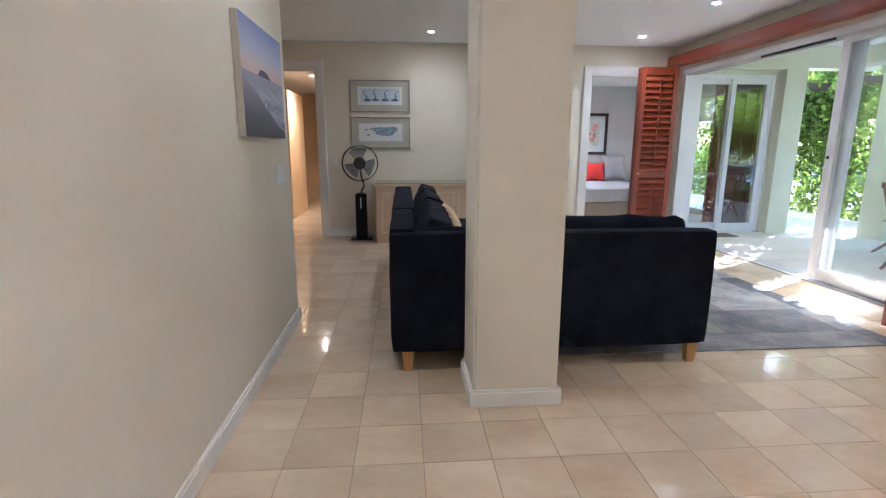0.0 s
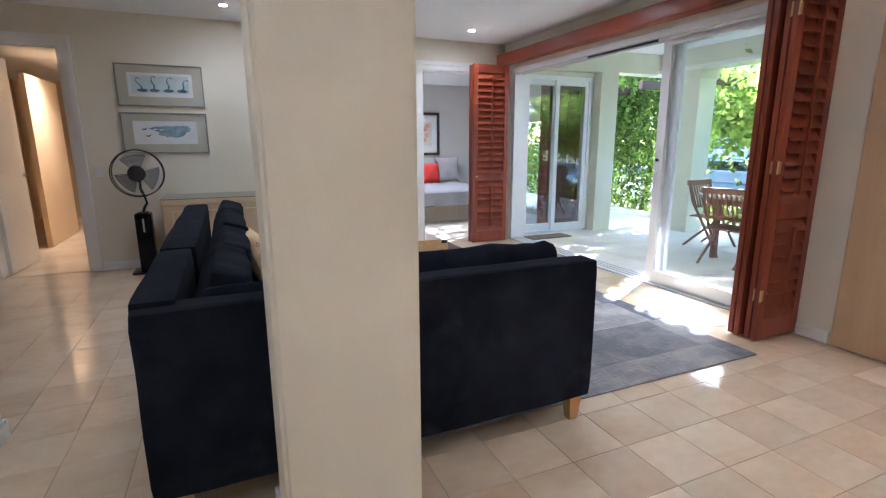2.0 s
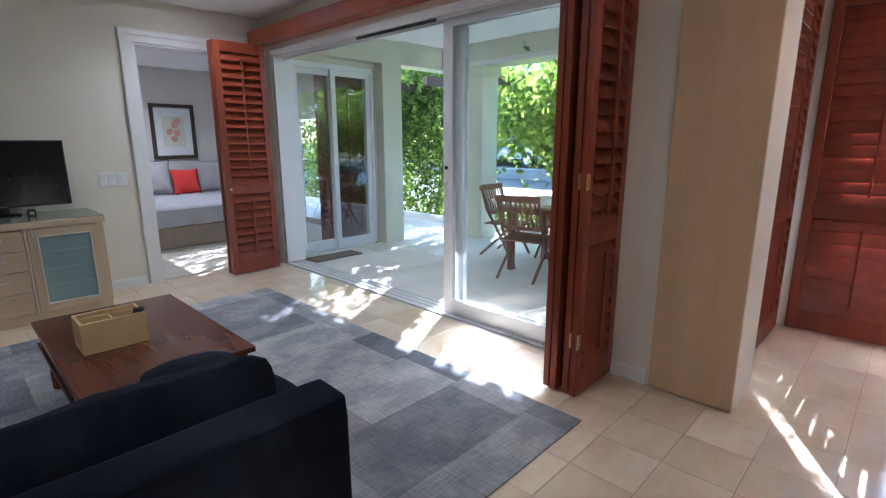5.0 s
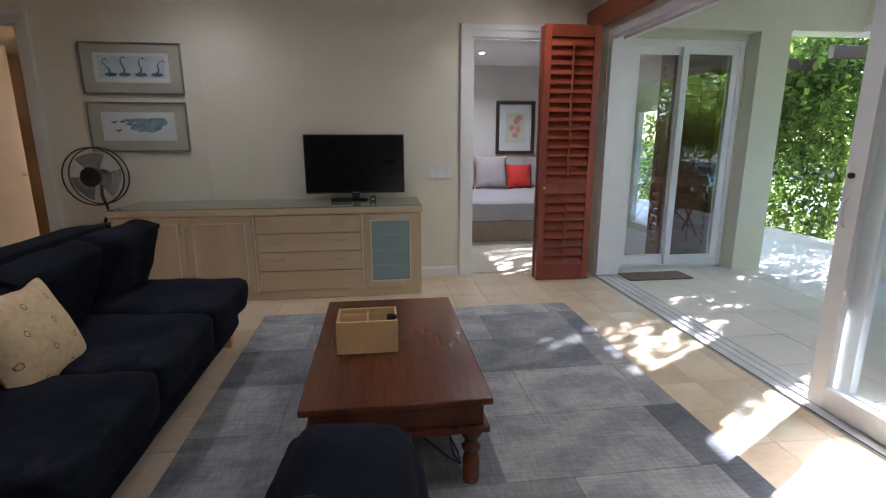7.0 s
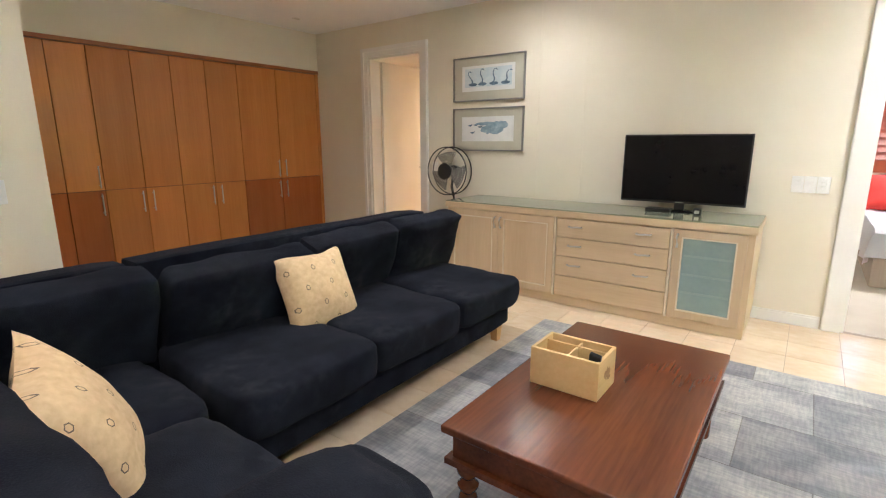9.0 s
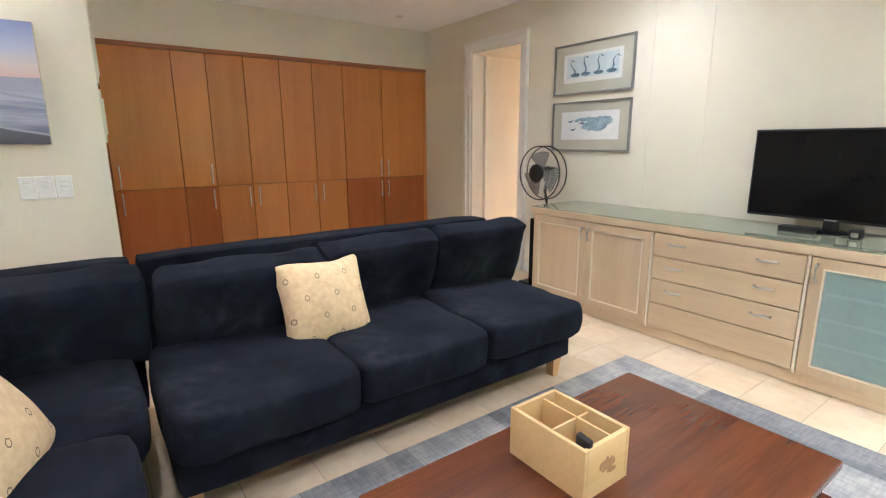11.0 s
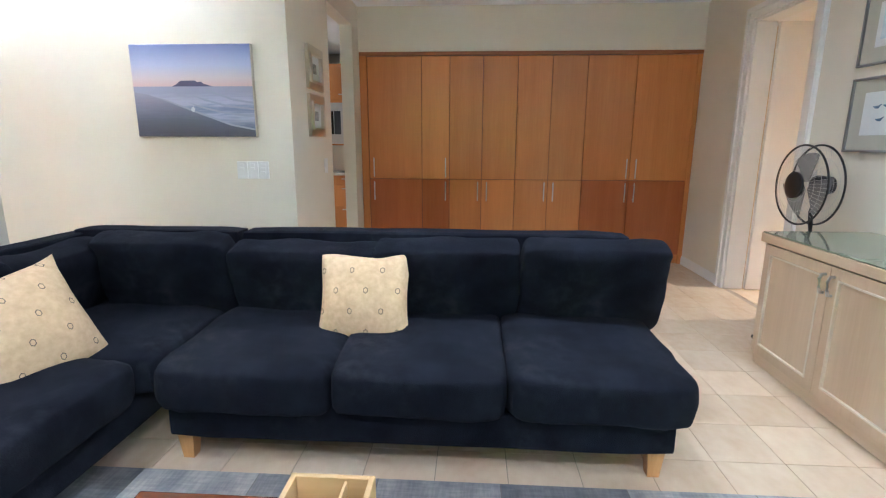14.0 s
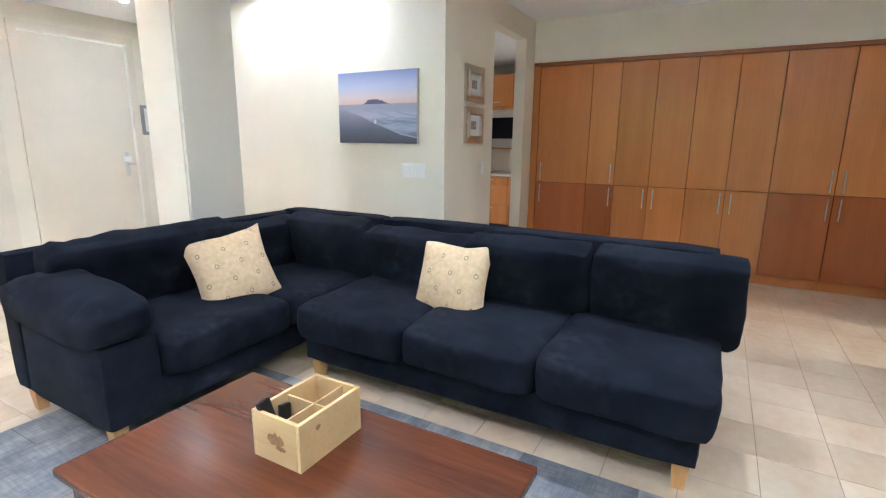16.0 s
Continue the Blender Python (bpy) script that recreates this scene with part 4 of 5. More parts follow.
        tube(bm, [(q * math.cos(a), s_ * 0.035 * math.sqrt(max(0, 1 - (q / R) ** 2)), q * math.sin(a)) for q in (0.05, 0.11, 0.17, R)], 0.0009, 4)
    for q in (0.10, 0.16, 0.205):
        tube(bm, [(q * math.cos(a), s_ * 0.035 * math.sqrt(1 - (q / R) ** 2), q * math.sin(a)) for a in np.linspace(0, 2 * math.pi, 41)], 0.0011, 4)
    tagged(part("guard_mesh", bm, M_CHROME, g), "", "", "", "stuff")
bm = bm_new()
lathe(bm, [(0.080, 0), (0.080, 0.012), (0.066, 0.018), (0.02, 0.02)], 24)
part("guard_cap", bm, M_BLACK, fan, "", True, pose(0, -0.085, 1.04, 90, 0, 0))
def smoked(name):
    m = surf(name, (0.24, 0.24, 0.24), (0.30, 0.30, 0.30), 0.3, 3, 30, 0.0)
    nt, ln = m.node_tree.nodes, m.node_tree.links
    tr, mix = nt.new("ShaderNodeBsdfTransparent"), nt.new("ShaderNodeMixShader")
    mix.inputs[0].default_value = 0.45
    ln.new(nt["Principled BSDF"].outputs[0], mix.inputs[1])
    ln.new(tr.outputs[0], mix.inputs[2])
    ln.new(mix.outputs[0], nt["Material Output"].inputs[0])
    return m


m_blade = smoked("smoked_plastic_blade")
for k in range(3):
    bm = bm_new()
    pts = []
    for i in range(9):
        a = radians(-38 + 76 * i / 8)
        pts.append((0.20 * math.cos(a) * (1 - 0.06 * math.cos(3 * a)), 0.02 * math.sin(a), 0.20 * math.sin(a)))
    f0 = [bm.verts.new((0.02, 0, -0.02)), *[bm.verts.new(p_) for p_ in pts], bm.verts.new((0.02, 0, 0.02))]
    bm.faces.new(f0)
    ex = bmesh.ops.extrude_face_region(bm, geom=bm.faces[:])
    bmesh.ops.translate(bm, verts=[v for v in ex["geom"] if isinstance(v, bmesh.types.BMVert)], vec=(0, 0.003, 0))
    part("blade", bm, m_blade, fan, "", False, pose(0, -0.02, 1.04, 0, 120 * k + 20, 0))


# ---- wardrobe wall ----
wd = thing("wardrobe", 0, 0, 0, "wall of built-in cherry veneer cupboards with slim steel handles", "wardrobe")
WX = -2.85
# The carcass takes the dark cherry, so door gaps read as shaded.
part("carcass", box(bm_new(), (-3.44, 3.42, 0.10), (WX - 0.024, 6.846, 2.17)), M_CARCASS, wd)
part("plinth", blk((-3.40, 3.43, 0.002), (WX - 0.035, 6.84, 0.10), 0.002, 1), M_CHERRY, wd)
part("cornice", blk((-3.0, 3.374, 2.155), (WX + 0.012, 6.846, 2.193), 0.004), wood("cherry_cornice", (0.26, 0.085, 0.022), (0.36, 0.14, 0.04), 0.32, 1, 5.0), wd)
part("side_post", blk((WX - 0.02, 3.374, 0.002), (WX + 0.004, 3.45, 2.155), 0.002, 1), M_CHERRY, wd)
part("side_post", blk((WX - 0.02, 6.80, 0.002), (WX + 0.004, 6.845, 2.155), 0.002, 1), M_CHERRY, wd)
ys = [3.455, 4.025, 4.32, 4.665, 5.02, 5.37, 5.725, 6.215, 6.80]
hinge_side = [0, 1, 1, 0, 1, 0, 1, 0]
for k, (y0, y1) in enumerate(zip(ys, ys[1:])):
    for z0, z1, hz in ((0.105, 0.893, 0.77), (0.899, 2.15, 1.02)):
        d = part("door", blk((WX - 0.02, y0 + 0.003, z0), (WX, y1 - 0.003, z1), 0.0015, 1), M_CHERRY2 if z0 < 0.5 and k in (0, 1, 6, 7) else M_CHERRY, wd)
        if k in (2, 3, 4, 5) and z0 > 0.5:
            continue
        ends = {0: y0 + 0.055, 1: y1 - 0.04}
        hy = ends[hinge_side[k]]
        hb = bm_new()
        rod(hb, (WX + 0.03, hy, hz - 0.10), (WX + 0.03, hy, hz + 0.10), 0.006, seg=10)
        for q in (-0.075, 0.075):
            rod(hb, (WX, hy, hz + q), (WX + 0.03, hy, hz + q), 0.004, seg=8)
        part("handle", hb, M_CHROME, d, "slim steel bar handle")


# ---- pictures ----
def flat(bm, pts, d):
    """A thin plate from an outline in the (x, z) plane."""
    a = [bm.verts.new((x, 0, z)) for x, z in pts]
    b = [bm.verts.new((x, -d, z)) for x, z in pts]
    n = len(pts)
    bm.faces.new(a)
    bm.faces.new(b[::-1])
    for i in range(n):
        bm.faces.new((a[i], a[(i + 1) % n], b[(i + 1) % n], b[i]))
    return bm


def frame_bars(w, h, t, d):
    bm = bm_new()
    for sx in (-1, 1):
        box(bm, (sx * w / 2, 0, -h / 2), (sx * (w / 2 - t), -d, h / 2))
        box(bm, (-w / 2 + t, 0, sx * h / 2), (w / 2 - t, -d, sx * (h / 2 - t)))
    return bm


def blob(cx, cz, rx, rz, seed, n=18, rough_=0.3):
    return [(cx + rx * math.cos(2 * math.pi * i / n) * (1 + rough_ * noise.noise(Vector((i * 0.9, seed, 0)))), cz + rz * math.sin(2 * math.pi * i / n) * (1 + rough_ * noise.noise(Vector((i * 0.9, seed, 5))))) for i in range(n)]


M_MAT = surf("grey_green_mount", (0.46, 0.45, 0.37), (0.52, 0.51, 0.43), 0.85, 5, 200, 0.05)
M_PAPER = plain("print_paper", (0.74, 0.76, 0.76), 0.8)
M_SEAB = surf("pale_blue_wash", (0.46, 0.58, 0.66), (0.66, 0.73, 0.76), 0.8, 9, 40, 0.0)
M_INK = surf("ink_blue", (0.05, 0.09, 0.15), (0.16, 0.25, 0.36), 0.8, 12, 50, 0.0)
M_WAVE = surf("wave_blue", (0.12, 0.22, 0.33), (0.40, 0.52, 0.60), 0.8, 14, 60, 0.0)
M_PEWTER = plain("pewter_frame", (0.30, 0.30, 0.30), 0.4, 0.6)


for k, (x, y, z, ra, rb, rz) in enumerate(bx_knots):
    part("knot", flat(bm_new(), blob(0, z, ra, rb, k + 2, 20, 0.6), 0.0006), M_KNOT, bx, "brown knot in the wood", m=pose(x, y, 0, 0, 0, rz))


def bird_print(z, label, kind):
    p = thing("framed_print", -0.325, NORTH - 0.001, z, label, "picture", "bird prints")
    w, h = 0.81, 0.42
    part("frame", frame_bars(w, h, 0.013, 0.022), M_PEWTER, p, "thin pewter frame")
    part("mount", box(bm_new(), (-w / 2 + 0.012, -0.001, -h / 2 + 0.012), (w / 2 - 0.012, -0.010, h / 2 - 0.012)), M_MAT, p)
    pr = part("print", box(bm_new(), (-0.30, -0.010, -0.115), (0.30, -0.0125, 0.125)), M_PAPER, p)
    part("wash", box(bm_new(), (-0.265, -0.0125, -0.075), (0.265, -0.0140, 0.10)), M_SEAB if kind else M_PAPER, pr)
    y = -0.0142
    if kind:
        for k, x in enumerate((-0.17, -0.06, 0.07, 0.20)):
            b = flat(bm_new(), blob(x, -0.05, 0.05, 0.016, k), 0.0008)
            hgt = (0.07, 0.085, 0.08, 0.06)[k]
            lean = (-0.04, 0.0, 0.02, 0.05)[k]
            run = [(x - 0.012 + lean * u + 0.016 * math.sin(6.3 * u) * (1 - 0.4 * u), -0.045 + (hgt + 0.05) * u) for u in np.linspace(0, 1, 9)]
            wd_ = [0.009 - 0.0055 * u for u in np.linspace(0, 1, 9)]
            flat(b, [(a_ - q, c_) for (a_, c_), q in zip(run, wd_)] + [(a_ + q, c_) for (a_, c_), q in list(zip(run, wd_))[::-1]], 0.0007)
            flat(b, [(x + lean - 0.006, hgt), (x + lean + 0.03, hgt - 0.012), (x + lean + 0.004, hgt + 0.012)], 0.0006)
            part("bird", b, M_INK, pr, m=pose(0, y, 0))
    else:
        for k, (x, zz_) in enumerate(((-0.2, 0.045), (-0.13, 0.05), (-0.17, -0.025), (-0.08, 0.03))):
            b = flat(bm_new(), [(x - 0.03, zz_), (x - 0.012, zz_ - 0.012), (x + 0.012, zz_ - 0.014), (x + 0.035, zz_ + 0.012), (x + 0.006, zz_ + 0.002)], 0.0008)
            part("bird", b, M_INK, pr, m=pose(0, y, 0))
        for k, (x, zz_, rx, rz_) in enumerate(((0.06, 0.0, 0.13, 0.045), (0.15, 0.04, 0.09, 0.04), (0.02, 0.055, 0.16, 0.018))):
            part("wave", flat(bm_new(), blob(x, zz_, rx, rz_, k + 7, 22, 0.5), 0.0008 + 0.0004 * k), M_WAVE, pr, m=pose(0, y, 0))


bird_print(1.93, "framed print of long-necked birds with grey-green mount", 1)
bird_print(1.445, "framed print of birds over a blue wave with grey-green mount", 0)


def gradient(name, stops, lo, hi, wob=0.0):
    m, nt, ln, p = nodes_of(name)
    tc = nt.new("ShaderNodeTexCoord")
    sep = nt.new("ShaderNodeSeparateXYZ")
    ln.new(tc.outputs["Object"], sep.inputs[0])
    mp = nt.new("ShaderNodeMapping")
    mp.inputs["Scale"].default_value = (3, 3, 40)
    nz = nt.new("ShaderNodeTexNoise")
    nz.inputs["Scale"].default_value, nz.inputs["Detail"].default_value = 2.5, 5
    ln.new(tc.outputs["Object"], mp.inputs[0])
    ln.new(mp.outputs[0], nz.inputs["Vector"])
    mr = nt.new("ShaderNodeMapRange")
    mr.inputs["From Min"].default_value, mr.inputs["From Max"].default_value = lo, hi
    ln.new(sep.outputs[2], mr.inputs[0])
    ma = nt.new("ShaderNodeMath")
    ma.operation = "MULTIPLY_ADD"
    ma.inputs[1].default_value = wob
    ln.new(nz.outputs[0], ma.inputs[0])
    ln.new(mr.outputs[0], ma.inputs[2])
    rp = ramp_node(nt, stops)
    ln.new(ma.outputs[0], rp.inputs[0])
    ln.new(rp.outputs[0], p.inputs["Base Color"])
    p.inputs["Roughness"].default_value = 0.7
    return m


# canvas of the bay at dusk, hung on the west wall
sea = thing("canvas_picture", WALL_W + 0.002, 2.73, 1.60, "canvas photograph of a beach and flat mountain at dusk", "picture")
sea.matrix_world = pose(WALL_W + 0.002, 2.735, 1.605, 0, 0, 90)
cw, ch = 0.81, 0.585
part("canvas", blk((-cw / 2, -0.035, -ch / 2), (cw / 2, 0, ch / 2), 0.003, 1), surf("raw_canvas", (0.55, 0.49, 0.40), (0.63, 0.57, 0.47), 0.9, 6, 200, 0.1), sea)
m_sky = gradient("dusk_sky", [(0.0, (0.70, 0.52, 0.50)), (0.2, (0.68, 0.60, 0.62)), (0.5, (0.50, 0.54, 0.72)), (1.0, (0.24, 0.29, 0.58))], 0.03, ch / 2)
m_sea = gradient("dusk_sea", [(0.0, (0.06, 0.07, 0.10)), (0.35, (0.18, 0.21, 0.31)), (0.55, (0.42, 0.45, 0.57)), (0.68, (0.22, 0.27, 0.40)), (0.82, (0.46, 0.48, 0.60)), (1.0, (0.36, 0.37, 0.50))], -ch / 2, 0.03, 0.28)
part("sky_area", box(bm_new(), (-cw / 2 + 0.003, -0.0352, 0.03), (cw / 2 - 0.003, -0.0362, ch / 2 - 0.003)), m_sky, sea)
part("sea_area", box(bm_new(), (-cw / 2 + 0.003, -0.0352, -ch / 2 + 0.003), (cw / 2 - 0.003, -0.0362, 0.03)), m_sea, sea)
mt = [(-0.14, 0.03), (-0.11, 0.042), (-0.085, 0.062), (-0.07, 0.066), (0.02, 0.067), (0.035, 0.056), (0.06, 0.06), (0.075, 0.048), (0.12, 0.034), (0.14, 0.03)]
part("mountain", flat(bm_new(), mt, 0.0006), plain("dusk_mountain", (0.13, 0.12, 0.20), 0.8), sea, m=pose(0, -0.0362, 0))
sand = [(-cw / 2 + 0.004, -ch / 2 + 0.004), (cw / 2 - 0.004, -ch / 2 + 0.004), (cw / 2 - 0.004, -0.245), (0.24, -0.215), (0.10, -0.165), (-0.03, -0.118), (-0.20, -0.055), (-0.30, -0.022), (-cw / 2 + 0.004, -0.006)]
part("beach", flat(bm_new(), sand, 0.0005), gradient("wet_sand", [(0.0, (0.07, 0.07, 0.08)), (0.45, (0.13, 0.14, 0.19)), (0.8, (0.24, 0.25, 0.33)), (1.0, (0.33, 0.33, 0.42))], -ch / 2, 0.0, 0.15), sea, m=pose(0, -0.0362, 0))
part("surf_line", flat(bm_new(), [(cw / 2 - 0.004, -0.249), (0.24, -0.219), (0.10, -0.169), (-0.03, -0.122), (-0.20, -0.058), (-0.30, -0.024), (-0.20, -0.049), (-0.03, -0.110), (0.10, -0.156), (0.24, -0.206), (cw / 2 - 0.004, -0.238)], 0.0008), plain("foam", (0.36, 0.38, 0.47), 0.8), sea, m=pose(0, -0.0362, 0))
part("splash", flat(bm_new(), blob(-0.01, -0.115, 0.013, 0.018, 3, 14, 0.6), 0.001), plain("spray", (0.62, 0.64, 0.68), 0.8), sea, m=pose(0, -0.0362, 0))

for k, (dx, dz) in enumerate(((0.02, 0.0), (0.05, 0.045), (0.13, 0.085))):
    part("surf_line", flat(bm_new(), [(cw / 2 - 0.004, -0.165 + dz), (0.2 + dx / 2, -0.145 + dz), (0.02 + dx, -0.105 + dz), (-0.06 + dx, -0.07 + dz), (0.03 + dx, -0.094 + dz), (0.2 + dx / 2, -0.132 + dz), (cw / 2 - 0.004, -0.152 + dz)], 0.0008), plain("foam_far", (0.36, 0.39, 0.49), 0.8), sea, m=pose(0, -0.0362, 0))
M_SILVER = plain("champagne_silver_frame", (0.62, 0.57, 0.48), 0.32, 0.9)
for z in (1.815, 1.475):
    p = thing("small_framed_picture", -1.32, 3.371, z, "small picture in a deep champagne silver frame", "picture", "small silver frames", 180)
    part("frame", frame_bars(0.36, 0.305, 0.05, 0.022), M_SILVER, p)
    part("inner_frame", frame_bars(0.262, 0.207, 0.014, 0.032), M_SILVER, p)
    part("mount", box(bm_new(), (-0.13, -0.001, -0.102), (0.13, -0.006, 0.102)), M_PAPER, p)
    part("photograph", box(bm_new(), (-0.05, -0.006, -0.035), (0.05, -0.0075, 0.035)), surf("grey_photo", (0.12, 0.12, 0.12), (0.5, 0.5, 0.5), 0.6, 40, 120, 0), p)
nf = thing("framed_notice", -0.955, -0.757, 1.55, "small silver-framed house notice beside the front door", "picture", "", 180)
part("frame", frame_bars(0.26, 0.34, 0.035, 0.02), M_PEWTER, nf)
part("paper", box(bm_new(), (-0.10, -0.001, -0.14), (0.10, -0.008, 0.14)), M_PAPER, nf)
for k in range(7):
    part("text_line", box(bm_new(), (-0.06, -0.008, 0.08 - k * 0.027), (0.06 - 0.01 * (k % 3), -0.0086, 0.088 - k * 0.027)), M_PEWTER, nf)


def switch_bank(name, x, y, z, rz, n, label):
    t = thing(name, x, y, z, label, "switch", "wall switches", rz)
    for k in range(n):
        x0 = (k - n / 2) * 0.074
        pl_ = part("plate", blk((x0 + 0.001, -0.008, -0.058), (x0 + 0.073, 0, 0.058), 0.002, 1), M_WHITE, t)
        for q in range(2 if k < n - 1 else 3):
            part("rocker", blk((x0 + 0.022, -0.012, 0.012 - q * 0.026 + 0.014), (x0 + 0.052, -0.008, 0.030 - q * 0.026 + 0.014), 0.0015, 1), M_WHITE, pl_)


switch_bank("switch_plate", 2.325, NORTH - 0.001, 1.03, 0, 3, "bank of white light switches beside the bedroom door")
switch_bank("switch_plate", WALL_W + 0.001, 3.085, 1.095, 90, 3, "bank of white light switches below the canvas picture")
switch_bank("switch_plate", -1.52, 3.371, 1.095, 180, 1, "white light switch beside the kitchen opening")
switch_bank("switch_plate", -0.98, NORTH - 0.001, 1.05, 0, 1, "white light switch beside the hallway door")


# ---- kitchen seen through its opening ----
kb = thing("kitchen_base_unit", 0, 0, 0, "cherry veneer kitchen drawers under a pale worktop", "cabinet")
part("body", box(bm_new(), (-4.89, 1.2, 0.10), (-4.32, 3.24, 0.83)), M_CHERRY, kb)
part("plinth", box(bm_new(), (-4.89, 1.2, 0.002), (-4.38, 3.24, 0.10)), M_BLACK, kb)
for y0, y1 in ((1.21, 1.86), (1.87, 2.52), (2.53, 3.18)):
    for z0, z1 in ((0.11, 0.40), (0.405, 0.69), (0.695, 0.825)):
        d = part("drawer", blk((-4.32, y0, z0), (-4.30, y1, z1), 0.002, 1), M_CHERRY, kb)
        hb = rod(bm_new(), (-4.275, (y0 + y1) / 2 - 0.1, z1 - 0.04), (-4.275, (y0 + y1) / 2 + 0.1, z1 - 0.04), 0.006, seg=8)
        for q in (-0.08, 0.08):
            rod(hb, (-4.30, (y0 + y1) / 2 + q, z1 - 0.04), (-4.275, (y0 + y1) / 2 + q, z1 - 0.04), 0.004, seg=6)
        part("handle", hb, M_CHROME, d)
wt = new("worktop", mesh_of("worktop", blk((-4.89, 1.19, 0.832), (-4.28, 3.245, 0.865), 0.004), surf("pale_granite", (0.50, 0.45, 0.34), (0.66, 0.60, 0.48), 0.2, 60, 200, 0)))
tagged(wt, "pale speckled stone kitchen worktop", "worktop")
ku = thing("kitchen_wall_unit", 0, 0, 1.24, "cherry veneer wall cupboards around a built-in microwave", "cabinet")
part("body", box(bm_new(), (-4.89, 1.2, 0.0), (-4.42, 3.24, 1.08)), M_CHERRY, ku)
for y0, y1 in ((1.21, 1.86), (1.87, 2.52), (2.53, 3.18)):
    d = part("door", blk((-4.42, y0, 0.62), (-4.40, y1, 1.07), 0.002, 1), M_CHERRY, ku)
    part("handle", rod(bm_new(), (-4.385, y0 + 0.2, 0.68), (-4.385, y1 - 0.2, 0.68), 0.006, seg=8), M_CHROME, d)
mw = thing("microwave", -4.40, 2.45, 1.26, "steel-framed built-in microwave with dark glass door", "microwave")
part("steel_frame", blk((-0.02, -0.34, 0.0), (0.02, 0.34, 0.55), 0.003), M_CHROME, mw)
part("door_glass", blk((0.02, -0.27, 0.13), (0.028, 0.20, 0.44), 0.002), M_SCREEN, mw)
part("control_panel", blk((0.02, 0.21, 0.13), (0.026, 0.30, 0.44), 0.002), M_BLACK, mw)
part("handle", rod(bm_new(), (0.045, -0.27, 0.48), (0.045, 0.28, 0.48), 0.008, seg=10), M_CHROME, mw)

# ---- bedroom seen through its door ----
bed = thing("bed", 3.75, 9.36, 0, "made bed with a white cover and taupe valance", "bed")
part("base", blk((-0.88, -0.95, 0.002), (0.88, 0.95, 0.28), 0.02), surf("taupe_valance", (0.30, 0.24, 0.19), (0.36, 0.30, 0.24), 0.9, 3, 120, 0.2, stretch=(14, 14, 0.5)), bed, "taupe fabric valance")
part("mattress", upholstered((-0.90, -0.96, 0.28), (0.90, 0.96, 0.52), 0.05, 8), M_TRIM, bed, "", True)
cv = bm_new()
NV = 44
grid = {}
for i in range(NV + 1):
    for j in range(NV + 1):
        a, b = 2 * i / NV - 1, 2 * j / NV - 1
        x, y = a * 1.04, b * 1.06
        ex, ey = max(0, abs(x) - 0.90), max(0, -y - 0.95)
        z = 0.54 - 2.3 * max(ex, ey) + 0.012 * noise.noise(Vector((x * 4, y * 4, 0)))
        fl = 0.03 * math.sin(14 * (y if ex > ey else x)) * min(1, max(ex, ey) * 8)
        grid[i, j] = cv.verts.new((max(-0.925 + fl, min(0.925 + fl, x)), max(-0.985 + fl, min(0.93, y)), z))
for i in range(NV):
    for j in range(NV):
        cv.faces.new((grid[i, j], grid[i + 1, j], grid[i + 1, j + 1], grid[i, j + 1]))
bmesh.ops.solidify(cv, geom=cv.faces[:], thickness=0.012)
part("cover", cv, surf("white_cotton_cover", (0.72, 0.71, 0.74), (0.78, 0.77, 0.80), 0.9, 4, 150, 0.15), bed, "white cotton bed cover", True)
M_RED = surf("red_cotton", (0.62, 0.035, 0.03), (0.70, 0.06, 0.045), 0.9, 5, 150, 0.15)
M_GREYC = surf("grey_cotton", (0.40, 0.37, 0.37), (0.47, 0.44, 0.44), 0.9, 5, 150, 0.15)
for x, y, mt_, lb, w in ((3.06, 10.08, M_RED, "red cotton pillow propped on the bed", 0.44), (3.58, 10.16, M_GREYC, "grey cotton pillow propped against the wall", 0.56), (4.02, 10.05, M_RED, "red cotton pillow propped on the bed", 0.42), (4.45, 10.15, M_GREYC, "grey cotton pillow propped against the wall", 0.56)):
    o = new("bed_pillow", mesh_of("bed_pillow", throw_pillow(w, x), mt_, True))
    o.matrix_world = pose(x, y, 0.545 + w * 0.46, 74, 0, 0)
    tagged(o, lb, "pillow", "bed pillows")
bp = thing("framed_picture", 4.02, 10.349, 1.52, "flower print in a dark wooden frame above the bed", "picture")
part("frame", frame_bars(0.66, 0.86, 0.055, 0.03), plain("dark_frame", (0.05, 0.03, 0.02), 0.4), bp)
part("mount", box(bm_new(), (-0.28, -0.001, -0.38), (0.28, -0.008, 0.38)), M_PAPER, bp)
pr = part("print", box(bm_new(), (-0.16, -0.008, -0.24), (0.16, -0.010, 0.24)), surf("cream_print", (0.60, 0.60, 0.50), (0.70, 0.68, 0.58), 0.8, 6, 60, 0), bp)
M_PETAL = surf("coral_petal", (0.60, 0.22, 0.18), (0.72, 0.42, 0.36), 0.8, 20, 60, 0)
for k, (x, z) in enumerate(((0.02, 0.1), (-0.06, 0.0), (0.05, -0.02), (0.0, -0.11), (0.06, 0.16))):
    part("flower", flat(bm_new(), blob(x, z, 0.05, 0.05, k, 16, 0.5), 0.0008 + 0.0003 * k), M_PETAL, pr, m=pose(0, -0.010, 0))
shutter("shutter", 2.46, 10.33, 0, 0.75, 1.3, "red mahogany louvred shutter over the bedroom window").location.z = 0.96

